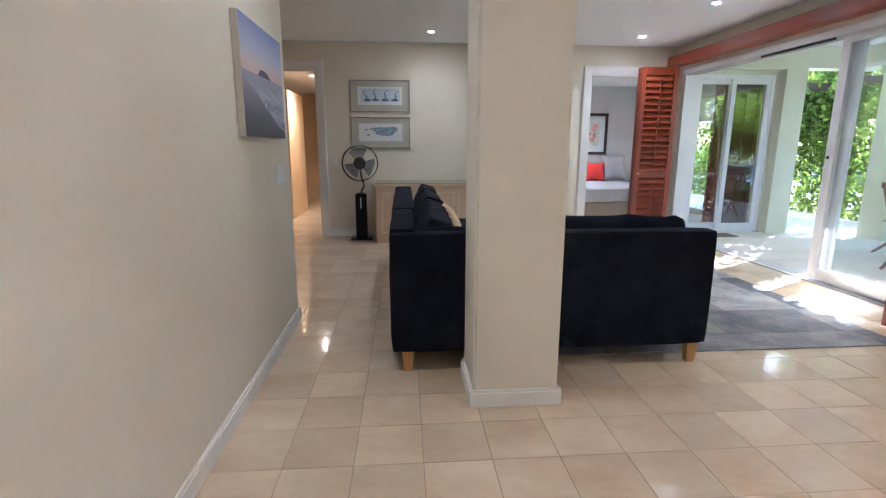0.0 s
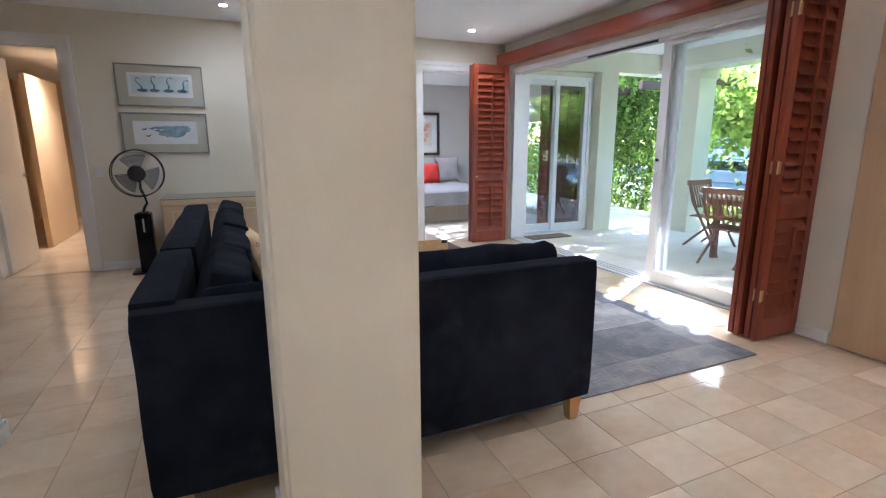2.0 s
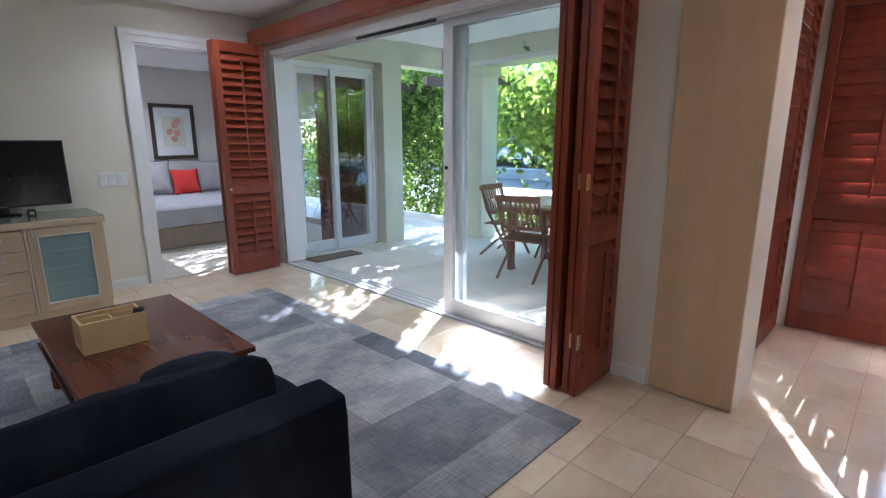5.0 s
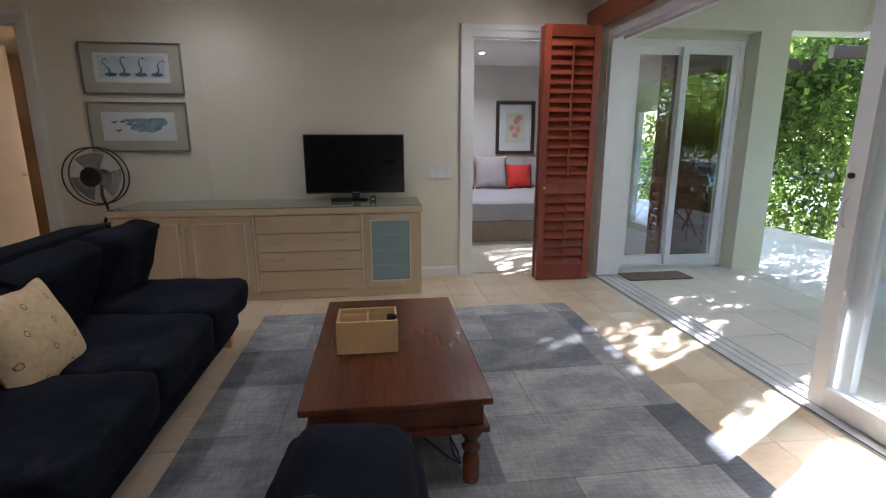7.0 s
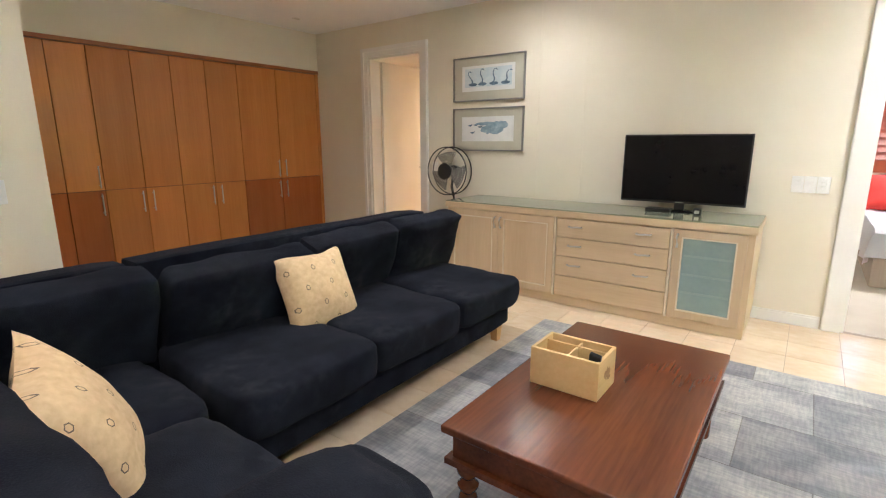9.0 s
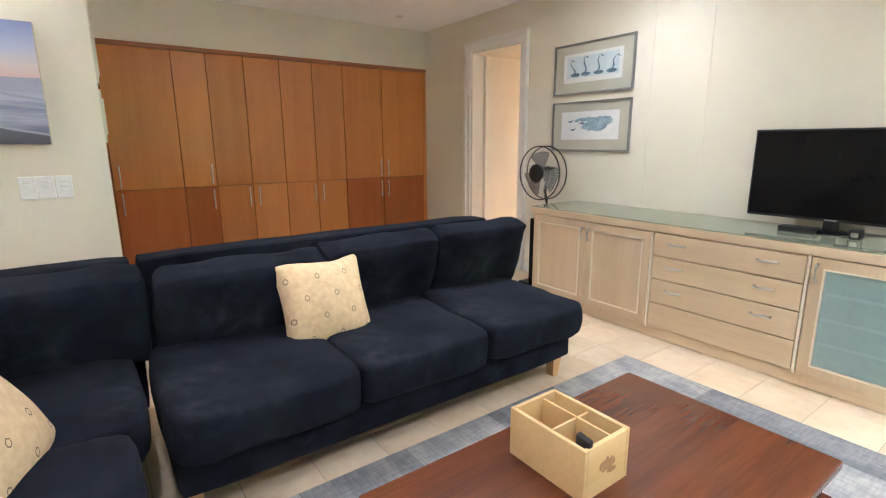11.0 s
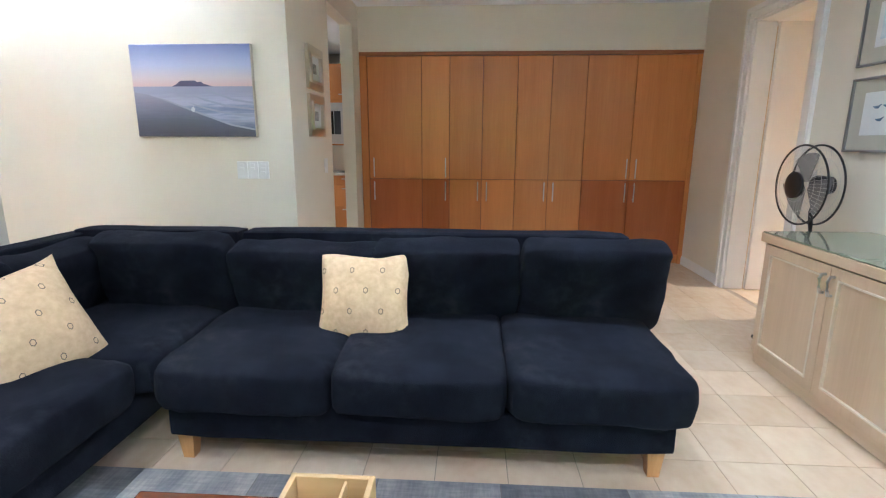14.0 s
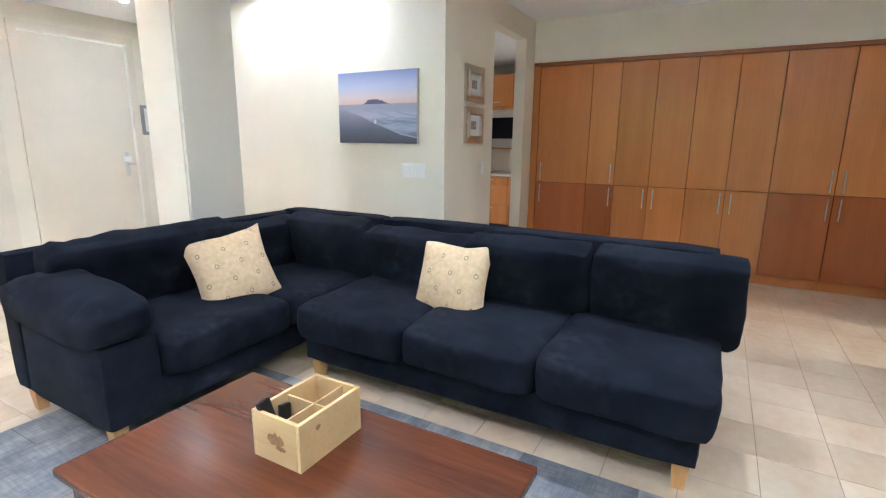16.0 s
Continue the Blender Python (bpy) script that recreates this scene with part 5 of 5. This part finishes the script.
# ---- hallway ----
hd = tagged(new("door_4", mesh_of("door_4", blk((-1.162, 9.2, 0.01), (-1.19, 10.0, 2.1), 0.003), wood("oak_door", (0.36, 0.22, 0.12), (0.46, 0.30, 0.17), 0.5, 2))), "brown wooden hallway door", "door", "", "structure")

# ---- dining table and chairs ----
dt = thing("dining_table", 3.95, 0.66, 0, "honey beech dining table with a glossy top", "dining table")
part("tabletop", blk((-0.78, -0.50, 0.715), (0.78, 0.50, 0.745), 0.006), wood("honey_tabletop", (0.42, 0.20, 0.07), (0.52, 0.28, 0.11), 0.08, 0), dt)
part("apron_frame", blk((-0.70, -0.42, 0.62), (0.70, 0.42, 0.714), 0.003, 1), M_HONEY, dt)
for x in (-0.68, 0.68):
    for y in (-0.44, 0.44):
        bm = bm_new()
        v = [[bm.verts.new((x + sx * r, y + sy * r, z)) for sx, sy in ((-1, -1), (1, -1), (1, 1), (-1, 1))] for z, r in ((0, 0.030), (0.714, 0.042))]
        for k in range(4):
            bm.faces.new((v[0][k], v[0][(k + 1) % 4], v[1][(k + 1) % 4], v[1][k]))
        bm.faces.new(v[0][::-1])
        bm.faces.new(v[1])
        part("leg", bm, M_HONEY, dt)


def dining_chair():
    """Faces +y; the back is at -y."""
    c = thing("dining_chair", 0, 0, 0, "honey beech dining chair with dark padded seat", "chair", "chairs round the dining table")
    part("seat", upholstered((-0.21, -0.20, 0.43), (0.21, 0.22, 0.475), 0.02, 9), plain("dark_seat_leather", (0.025, 0.022, 0.02), 0.5), c, "dark padded seat", True)
    part("seat_frame", blk((-0.20, -0.19, 0.385), (0.20, 0.20, 0.43), 0.004, 1), M_HONEY, c)
    for x in (-0.195, 0.195):
        part("leg", blk((x - 0.017, 0.175, 0), (x + 0.017, 0.21, 0.43), 0.004, 1), M_HONEY, c)
        bm = bm_new()
        pts = [(-0.27, 0.0), (-0.215, 0.25), (-0.20, 0.45), (-0.225, 0.68), (-0.27, 0.95)]
        prev = None
        for y, z in pts:
            ring = [bm.verts.new((x + sx * 0.015, y + sy * 0.018, z)) for sx, sy in ((-1, -1), (1, -1), (1, 1), (-1, 1))]
            if prev:
                for k in range(4):
                    bm.faces.new((prev[k], prev[(k + 1) % 4], ring[(k + 1) % 4], ring[k]))
            else:
                bm.faces.new(ring[::-1])
            prev = ring
        bm.faces.new(prev)
        part("back_post", bm, M_HONEY, c)
        part("side_stretcher", blk((x - 0.009, -0.22, 0.20), (x + 0.009, 0.18, 0.225), 0.002, 1), M_HONEY, c)
    tr = tube(bm_new(), [(-0.19, -0.262, 0.90), (-0.1, -0.270, 0.945), (0, -0.272, 0.96), (0.1, -0.270, 0.945), (0.19, -0.262, 0.90)], 0.018, 8)
    part("top_rail", tr, M_HONEY, c, "", True)
    part("back_rail", blk((-0.185, -0.222, 0.56), (0.185, -0.198, 0.59), 0.003, 1), M_HONEY, c)
    for x in (-0.12, -0.06, 0, 0.06, 0.12):
        part("splat", tube(bm_new(), [(x, -0.21, 0.58), (x, -0.235, 0.72), (x, -0.268, 0.935)], 0.009, 6), M_HONEY, c)
    part("front_stretcher", blk((-0.18, 0.185, 0.25), (0.18, 0.20, 0.275), 0.002, 1), M_HONEY, c)
    return c


ch = dining_chair()
ch.matrix_world = pose(3.80, 1.08, 0, 0, 0, 180)
for m in (pose(4.45, 1.10, 0, 0, 0, 178), pose(3.02, 0.62, 0, 0, 0, -90), pose(4.90, 0.66, 0, 0, 0, 90), pose(4.2, 0.18, 0, 0, 0, 3)):
    copy_thing(ch, m)

# ---- patio ----
M_RENDER = bpy.data.materials["sage_render"]
setting("ceiling_patio", box(bm_new(), (4.08, 2.42, 2.66), (6.9, 7.0, 2.84)), M_CEIL, "white patio ceiling", "ceiling")
setting("beam_patio", box(bm_new(), (6.55, 2.42, 2.42), (6.9, 7.0, 2.658)), M_RENDER, "pale sage rendered patio beam", "beam")
setting("beam_lining", blk((6.53, 2.42, 2.36), (6.92, 7.0, 2.418), 0.004), M_TRIM, "white strip under the patio beam", "trim")
setting("column_patio", box(bm_new(), (6.56, 5.98, -0.02), (6.89, 6.38, 2.36)), M_RENDER, "pale sage rendered patio column", "column")
setting("column_capital", blk((6.53, 5.95, 2.24), (6.92, 6.41, 2.358), 0.01), M_RENDER, "column capital", "column")
setting("column_patio", box(bm_new(), (5.40, 6.70, -0.02), (5.72, 6.858, 2.658)), M_RENDER, "pale sage rendered wall end", "column")
setting("beam_corner", box(bm_new(), (5.722, 6.74, 2.36), (6.548, 7.0, 2.658)), M_RENDER, "pale sage rendered patio beam", "beam")
setting("beam_wall", box(bm_new(), (4.08, 6.70, 2.34), (5.40, 6.858, 2.66)), M_RENDER, "pale sage beam over the bedroom doors", "beam")
setting("wall_outside", box(bm_new(), (4.08, 6.87, 2.66), (5.72, 10.5, 3.0)), M_RENDER, "pale sage upper wall", "wall")
M_PERG = wood("dark_pergola_timber", (0.06, 0.035, 0.025), (0.11, 0.07, 0.05), 0.7, 0)
for k in range(4):
    o = new("pergola_beam", mesh_of("pergola_beam", blk((6.93, 6.5 + 0.95 * k, 2.24), (8.4, 6.58 + 0.95 * k, 2.38), 0.004, 1), M_PERG))
    tagged(o, "dark timber pergola rafter beside the patio roof", "beam", "pergola rafters")
setting("ground", box(bm_new(), (-400, -400, -0.5), (800, 400, -0.14)), surf("garden_soil", (0.05, 0.05, 0.025), (0.12, 0.11, 0.06), 0.95, 0.6, 8, 0.3, coord="Object"), "garden ground", "ground")
patio = setting("patio_floor", box(bm_new(), (4.08, -4.0, -0.139), (7.9, 6.86, -0.024)), M_GROUT, "pale stone patio paving", "pavement")
setting("kerb", blk((7.25, -4, -0.13), (7.42, 12, 0.07), 0.01), M_PATIO, "low stone planting kerb", "kerb")
setting("patio_floor_side", box(bm_new(), (5.7, 6.861, -0.139), (7.25, 12, -0.02)), M_PATIO, "pale stone side paving", "pavement")
mat_ = new("door_mat", mesh_of("door_mat", blk((4.12, 6.42, -0.010), (4.78, 6.68, 0.004), 0.003, 1), surf("brown_coir", (0.16, 0.12, 0.09), (0.24, 0.19, 0.15), 0.95, 8, 300, 0.4)))
tagged(mat_, "brown coir door mat before the bedroom doors", "door mat")

pt = thing("garden_table", 5.78, 4.08, -0.012, "oval slatted teak garden table", "garden table")
NS = 11
for k in range(NS):
    x = -0.5 + (k + 0.5) / NS
    hl = 0.95 * math.sqrt(1 - (abs(x) * 1.55) ** 2) if abs(x) < 0.6 else 0.3
    # Slats paler than the legs: the sun's reflection is put into their colour.
    part("slat", blk((x - 0.041, -hl, 0.715), (x + 0.041, hl, 0.742), 0.003, 1), wood("silvered_teak", (0.46, 0.40, 0.33), (0.60, 0.54, 0.46), 0.25, 1) if k == 0 else bpy.data.materials["silvered_teak"], pt)
part("under_frame", blk((-0.40, -0.62, 0.64), (0.40, 0.62, 0.714), 0.004, 1), M_TEAK, pt)
for x in (-0.33, 0.33):
    for y in (-0.55, 0.55):
        part("leg", blk((x - 0.03, y - 0.03, 0), (x + 0.03, y + 0.03, 0.64), 0.004, 1), M_TEAK, pt)


def garden_chair():
    """A folding slatted chair that faces +x."""
    c = thing("garden_chair", 0, 0, 0, "folding teak garden chair with slatted back", "chair", "chairs round the garden table")
    for y in (-0.22, 0.22):
        part("rear_leg", tube(bm_new(), [(0.22, y, 0.0), (-0.02, y, 0.42), (-0.14, y, 0.62), (-0.22, y, 0.90)], 0.017, 6), M_TEAK, c)
        part("front_leg", tube(bm_new(), [(-0.24, y * 0.9, 0.0), (0.20, y * 0.9, 0.43)], 0.017, 6), M_TEAK, c)
    for k in range(6):
        x = -0.18 + 0.075 * k
        part("seat_slat", blk((x, -0.21, 0.425), (x + 0.06, 0.21, 0.442), 0.003, 1), M_TEAK, c)
    part("top_rail", blk((-0.24, -0.24, 0.855), (-0.205, 0.24, 0.925), 0.006), M_TEAK, c)
    part("low_rail", blk((-0.135, -0.21, 0.545), (-0.11, 0.21, 0.585), 0.004), M_TEAK, c)
    for k in range(8):
        y = -0.18 + 0.36 * k / 7
        part("back_slat", tube(bm_new(), [(-0.12, y, 0.57), (-0.16, y, 0.70), (-0.222, y, 0.87)], 0.011, 5), M_TEAK, c)
    return c


gc = garden_chair()
gc.matrix_world = pose(5.32, 4.36, -0.012, 0, 0, 10) @ Matrix.Diagonal((1, 1, 0.93, 1))
for m in (pose(6.0, 5.12, -0.012, 0, 0, -84), pose(6.28, 4.5, -0.012, 0, 0, 176), pose(5.20, 3.62, -0.012, 0, 0, 5), pose(6.30, 3.75, -0.012, 0, 0, 185)):
    copy_thing(gc, m)


# ---- garden ----
def leaf_mat(name, c1, c2):
    m = surf(name, c1, c2, 0.5, 3, 20, 0.0, detail=2)
    nt, ln = m.node_tree.nodes, m.node_tree.links
    p = nt["Principled BSDF"]
    geo = nt.new("ShaderNodeNewGeometry")
    rp = ramp_node(nt, [(0.0, c1), (0.6, c2), (1.0, tuple(min(1, v * 1.7) for v in c2))])
    ln.new(geo.outputs["Random Per Island"], rp.inputs[0])
    ln.new(rp.outputs[0], p.inputs["Base Color"])
    tr = nt.new("ShaderNodeBsdfTranslucent")
    ln.new(rp.outputs[0], tr.inputs[0])
    mix = nt.new("ShaderNodeMixShader")
    mix.inputs[0].default_value = 0.58
    ln.new(p.outputs[0], mix.inputs[1])
    ln.new(tr.outputs[0], mix.inputs[2])
    ln.new(mix.outputs[0], nt["Material Output"].inputs[0])
    return m


def leaf_cloud(points, size, rng):
    """Pointed leaves, each folded along its rib, at the given points."""
    verts, faces = [], []
    for p in points:
        s = size * rng.uniform(0.6, 1.3)
        a = rng.normal(size=3)
        a /= np.linalg.norm(a)
        b = np.cross(a, rng.normal(size=3))
        b /= np.linalg.norm(b)
        c = np.cross(a, b)
        i = len(verts)
        verts += [p, p + a * s * 0.5 + b * s * 0.33 + c * s * 0.1, p + a * s * 1.1, p + a * s * 0.5 - b * s * 0.33 + c * s * 0.1]
        faces += [(i, i + 1, i + 2), (i, i + 2, i + 3)]
    return [tuple(v) for v in verts], faces


def leaf_mesh(name, pts, size, mat, rng):
    v, f_ = leaf_cloud(pts, size, rng)
    me = bpy.data.meshes.new(name)
    me.from_pydata(v, [], f_)
    me.materials.append(mat)
    return me


rng = np.random.default_rng(4)
M_LEAF1 = leaf_mat("hedge_leaf", (0.06, 0.10, 0.015), (0.17, 0.24, 0.04))
M_LEAF2 = leaf_mat("bright_leaf", (0.12, 0.20, 0.025), (0.30, 0.39, 0.06))
M_BARK = surf("grey_bark", (0.10, 0.08, 0.06), (0.20, 0.17, 0.13), 0.9, 6, 40, 0.5, stretch=(2, 2, 0.4))


def hedge(x0, x1, y0, y1, h, n, seed):
    pts = []
    while len(pts) < n:
        x, y, z = rng.uniform(x0, x1), rng.uniform(y0, y1), rng.uniform(-0.1, 1)
        top = h * (0.78 + 0.35 * noise.noise(Vector((y * 0.7, seed, x))))
        if noise.noise(Vector((x * 1.6, y * 1.6, z * h * 1.6 + seed))) > -0.22:
            pts.append(np.array((x, y, z * top)))
    return pts


for hy0, hy1, hh, hn, hl in ((7.35, 13.0, 2.6, 16000, "dense leafy green hedge beside the patio"), (2.6, 7.35, 0.42, 4200, "low green groundcover along the patio kerb"), (-3.5, 2.6, 2.2, 15000, "leafy green hedge outside the dining window")):
    hg = new("hedge", leaf_mesh("hedge", hedge(7.45, 8.5, hy0, hy1, hh, hn, 1.0 + hy0), 0.085, M_LEAF1, rng))
    tagged(hg, hl, "hedge", "", "stuff")
setting("water", box(bm_new(), (9.8, -30, -0.139), (17.0, 40, -0.10)), surf("green_canal_water", (0.025, 0.055, 0.055), (0.04, 0.08, 0.08), 0.38, 0.8, 5, 0.4, spec=0.12), "still blue-green water beyond the garden", "water")
setting("kerb_far", blk((17.0, -30, -0.139), (17.5, 40, 0.30), 0.02), surf("weathered_quay_stone", (0.24, 0.23, 0.20), (0.36, 0.34, 0.30), 0.9, 1.5, 20, 0.2), "pale stone embankment across the water", "kerb")
setting("bank_far", box(bm_new(), (17.5, -30, -0.139), (24, 40, 0.22)), bpy.data.materials["garden_soil"], "planted bank across the water", "ground")
fb = new("far_shrubs", leaf_mesh("far_shrubs", [q + np.array((13.5, 0, 0.2)) for q in hedge(7.45, 9.3, -6.0, 26.0, 2.6, 14000, 5.0)], 0.2, M_LEAF1, rng))
tagged(fb, "leafy shrubs on the bank across the water", "shrubs", "", "stuff")


def tree(x, y, h, r, mat, n, label, seed, low=0.35, size=0.12, flatten=0.75):
    """A tapered trunk with forked limbs and a crown of leaf clumps with gaps."""
    g = np.random.default_rng(seed)
    t = thing("tree", x, y, -0.14, label, "tree", "garden trees")
    bm = bm_new()
    def limb(p, d, ln_, r0, depth):
        q = p + d * ln_
        mid = (p + q) / 2 + Vector(g.normal(size=3)) * ln_ * 0.06
        rod(bm, p, mid, r0, r0 * 0.82, 7)
        rod(bm, mid, q, r0 * 0.82, r0 * 0.6, 7)
        ends.append(q)
        if depth:
            for _ in range(3):
                dd = (d + Vector(g.normal(size=3)) * 0.55)
                dd.z = abs(dd.z) * 0.6 + 0.12
                limb(q, dd.normalized(), ln_ * 0.66, r0 * 0.55, depth - 1)
    ends = []
    limb(Vector((0, 0, 0)), Vector((0.06, -0.03, 1)).normalized(), h * low, 0.085, 3)
    part("trunk", bm, M_BARK, t, "grey branching trunk", True)
    cz = h - r * flatten
    pts = []
    centres = [Vector(e) for e in ends if e.z > h * low * 0.9]
    for _ in range(26):
        a = Vector(g.normal(size=3)).normalized() * r * g.uniform(0.55, 1.0)
        centres.append(Vector((a.x, a.y, cz + a.z * flatten)))
    for k in range(n):
        c = centres[g.integers(len(centres))]
        o = Vector(g.normal(size=3)) * r * 0.17
        pts.append(np.array(c + o))
    ob = new("crown", leaf_mesh("crown", pts, size, mat, g))
    ob.parent = t
    tagged(ob, "crown of light green leaves", "", "", "stuff")
    return t


tree(8.9, 5.5, 3.5, 1.95, M_LEAF2, 15000, "broad-leaved garden tree with bright leaves", 3, 0.30, 0.14, 0.8)
tree(8.5, 8.75, 4.3, 1.6, M_LEAF1, 9500, "tall garden tree shading the patio", 5, 0.3, 0.11)
tree(9.2, 2.6, 3.5, 1.5, M_LEAF2, 9000, "broad-leaved garden tree with bright leaves", 8, 0.35, 0.13)
tree(8.6, 12.0, 4.8, 1.7, M_LEAF1, 5000, "tall garden tree beside the house", 11, 0.3, 0.12)
tree(9.5, -0.6, 4.0, 1.5, M_LEAF1, 7000, "garden tree beyond the dining window", 13, 0.3, 0.12)

# parked car and the house across the garden
car = thing("car", 20.2, 15.0, 0.22, "blue-grey parked car beyond the garden", "car", "", 80)
bm = box(bm_new(), (-2.1, -0.85, 0.35), (2.1, 0.85, 0.85))
bmesh.ops.bevel(bm, geom=bm.edges[:], offset=0.12, segments=3, affect="EDGES")
part("body", bm, plain("blue_grey_car_paint", (0.34, 0.40, 0.45), 0.2, 0.3), car, "", True)
bm = bm_new()
v = [bm.verts.new(c) for c in ((-1.5, -0.78, 0.84), (1.2, -0.78, 0.84), (1.2, 0.78, 0.84), (-1.5, 0.78, 0.84), (-1.1, -0.62, 1.42), (0.5, -0.62, 1.42), (0.5, 0.62, 1.42), (-1.1, 0.62, 1.42))]
for q in ((4, 5, 6, 7), (0, 1, 5, 4), (1, 2, 6, 5), (2, 3, 7, 6), (3, 0, 4, 7), (3, 2, 1, 0)):
    bm.faces.new([v[i] for i in q])
bmesh.ops.bevel(bm, geom=bm.edges[:], offset=0.06, segments=2, affect="EDGES")
part("cabin", bm, plain("car_glass", (0.10, 0.13, 0.15), 0.08), car, "dark car windows", True)
for x in (-1.35, 1.35):
    for y in (-0.8, 0.8):
        w_ = part("wheel", lathe(bm_new(), [(0.2, -0.09), (0.31, -0.09), (0.33, -0.05), (0.33, 0.05), (0.31, 0.09), (0.2, 0.09)], 20), M_BLACK, car, "", True, pose(x, y, 0.33, 90))
        part("rim", lathe(bm_new(), [(0.05, -0.095), (0.2, -0.092), (0.2, 0.092), (0.05, 0.095)], 16), M_CHROME, w_)
hs = thing("house", 24, 8, -0.14, "pale rendered house beyond the garden", "house")
part("wall", box(bm_new(), (0, -12, 0), (7, 12, 6)), surf("far_render", (0.42, 0.42, 0.40), (0.50, 0.50, 0.48), 0.8, 0.8, 20, 0.02), hs)
bm = bm_new()
poly(bm, [(-0.5, -12.5, 6), (-0.5, 12.5, 6), (3.5, 12.5, 8), (3.5, -12.5, 8)])
poly(bm, [(7.5, -12.5, 6), (3.5, -12.5, 8), (3.5, 12.5, 8), (7.5, 12.5, 6)])
poly(bm, [(-0.5, -12.5, 6), (3.5, -12.5, 8), (7.5, -12.5, 6)])
poly(bm, [(-0.5, 12.5, 6), (7.5, 12.5, 6), (3.5, 12.5, 8)])
part("roof", bm, surf("slate_roof", (0.12, 0.12, 0.13), (0.18, 0.18, 0.19), 0.8, 3, 30, 0.1), hs)
for y in range(-9, 10, 3):
    for z in (1.0, 3.8):
        wv = part("window", box(bm_new(), (-0.05, y - 0.7, z), (-0.001, y + 0.7, z + 1.3)), M_TRIM, hs)
        part("pane", box(bm_new(), (-0.07, y - 0.62, z + 0.08), (-0.051, y + 0.62, z + 1.22)), M_SCREEN, wv)

# ---- ceiling lights, some added as fill ----
M_BULB = glow("halogen_bulb", (1.0, 0.93, 0.82), 30.0)
# Several are unseen fill lamps added for brightness, as (1.9, 3.2) and (0.34, 4.71).
LAMPS = [(0.34, 6.18, CEIL, 0.5), (3.02, 6.23, CEIL, 1.3), (3.02, 4.71, CEIL, 1.2), (-2.36, 6.19, CEIL, 0.0), (0.34, 4.71, CEIL, 0.8),
         (-0.52, 1.45, CEIL, 0.02), (-0.52, 2.45, CEIL, 0.015), (1.9, 3.2, CEIL, 0.6), (2.2, 1.3, CEIL, 0.15), (-0.3, 0.1, CEIL, 0.2), (4.3, 0.9, CEIL, 0.15), (-3.06, 2.6, 2.52, 1.1), (-1.56, 8.83, 2.45, 5.0), (3.2, 9.19, 2.5, 5.0)]
POWER = 3.2
proto = None
for x, y, z, f_ in LAMPS:
    dl = thing("downlight", x, y, z, "recessed white ceiling downlight, lit, some added as fill", "downlight", "ceiling downlights")
    if proto is None:
        a = part("trim_ring", lathe(bm_new(), [(0.034, -0.002), (0.036, -0.007), (0.044, -0.006), (0.047, -0.001)], 24), M_WHITE, dl, "", True)
        b = part("bulb", lathe(bm_new(), [(0.001, -0.0035), (0.033, -0.003), (0.033, -0.0015), (0.001, -0.001)], 20), M_BULB, dl, "glowing bulb")
        proto = (a, b)
    else:
        for q in proto:
            o = again(q, dl, Matrix.Identity(4))
            if not f_ and q is proto[1]:
                o.data = o.data.copy()
                o.data.materials[0] = M_CHROME
    if not f_:
        tagged(dl, "recessed white ceiling downlight, switched off")
        continue
    L = new("downlight_lamp", bpy.data.lights.new("downlight_lamp", "SPOT"))
    L.data.energy, L.data.spot_size, L.data.spot_blend, L.data.shadow_soft_size, L.data.color = POWER * f_, radians(142), 1.0, 0.03, (1.0, 0.95, 0.87)
    if y > 8.5 and x < 0:
        L.data.color = (1.0, 0.80, 0.56)
    L.matrix_world = pose(x, y, z - 0.015)

# ---- floor tiles ----
tm = blk((0.0015, 0.0015, -0.0035), (PX - 0.0015, PY - 0.0015, 0.0), 0.0, 1)
tile_me = mesh_of("tile", tm, M_TILE)
ix0, ix1 = int((-3.0 - TILE_X) / PX) - 1, int((EAST - TILE_X) / PX) + 7
iy0, iy1 = int((-0.76 - TILE_Y) / PY) - 1, int((NORTH - TILE_Y) / PY) + 1
far_bm = bm_new()
for i in range(ix0, ix1):
    for j in range(iy0, iy1):
        x, y = TILE_X + i * PX, TILE_Y + j * PY
        if y > NORTH or (x + PX > EAST + 0.03 and y > 2.2):
            x1 = EAST if x < EAST and y > 2.2 else None
            if x1 is None or y > NORTH:
                continue
        if x > 5.5:
            continue
        if -0.81 - 0.01 <= x and x + PX <= EAST + 0.02 and 0.95 < y < 6.0:
            o = new("tile", tile_me)
            o.parent = floor
            o.matrix_local = pose(x, y, 0)
        else:
            xe = min(x + PX - 0.0015, EAST - 0.002) if y > 2.2 else x + PX - 0.0015
            box(far_bm, (x + 0.0015, y + 0.0015, -0.0035), (xe, min(y + PY - 0.0015, NORTH - 0.001), 0.0))
tagged(part("tile_field", far_bm, M_TILE, floor), "", "", "", "stuff")
pm = mesh_of("paving_tile", blk((0.002, 0.002, -0.023), (0.448, 0.448, -0.012), 0.002, 1), M_PATIO)
for i in range(8):
    for j in range(24):
        x, y = 4.08 + 0.45 * i, -3.96 + 0.45 * j
        if x + 0.45 < 7.75 and not (x < 5.6 and y < 2.3 and x + 0.45 > 4.0):
            o = new("paving_tile", pm)
            o.parent = patio
            o.matrix_local = pose(x, y, 0)
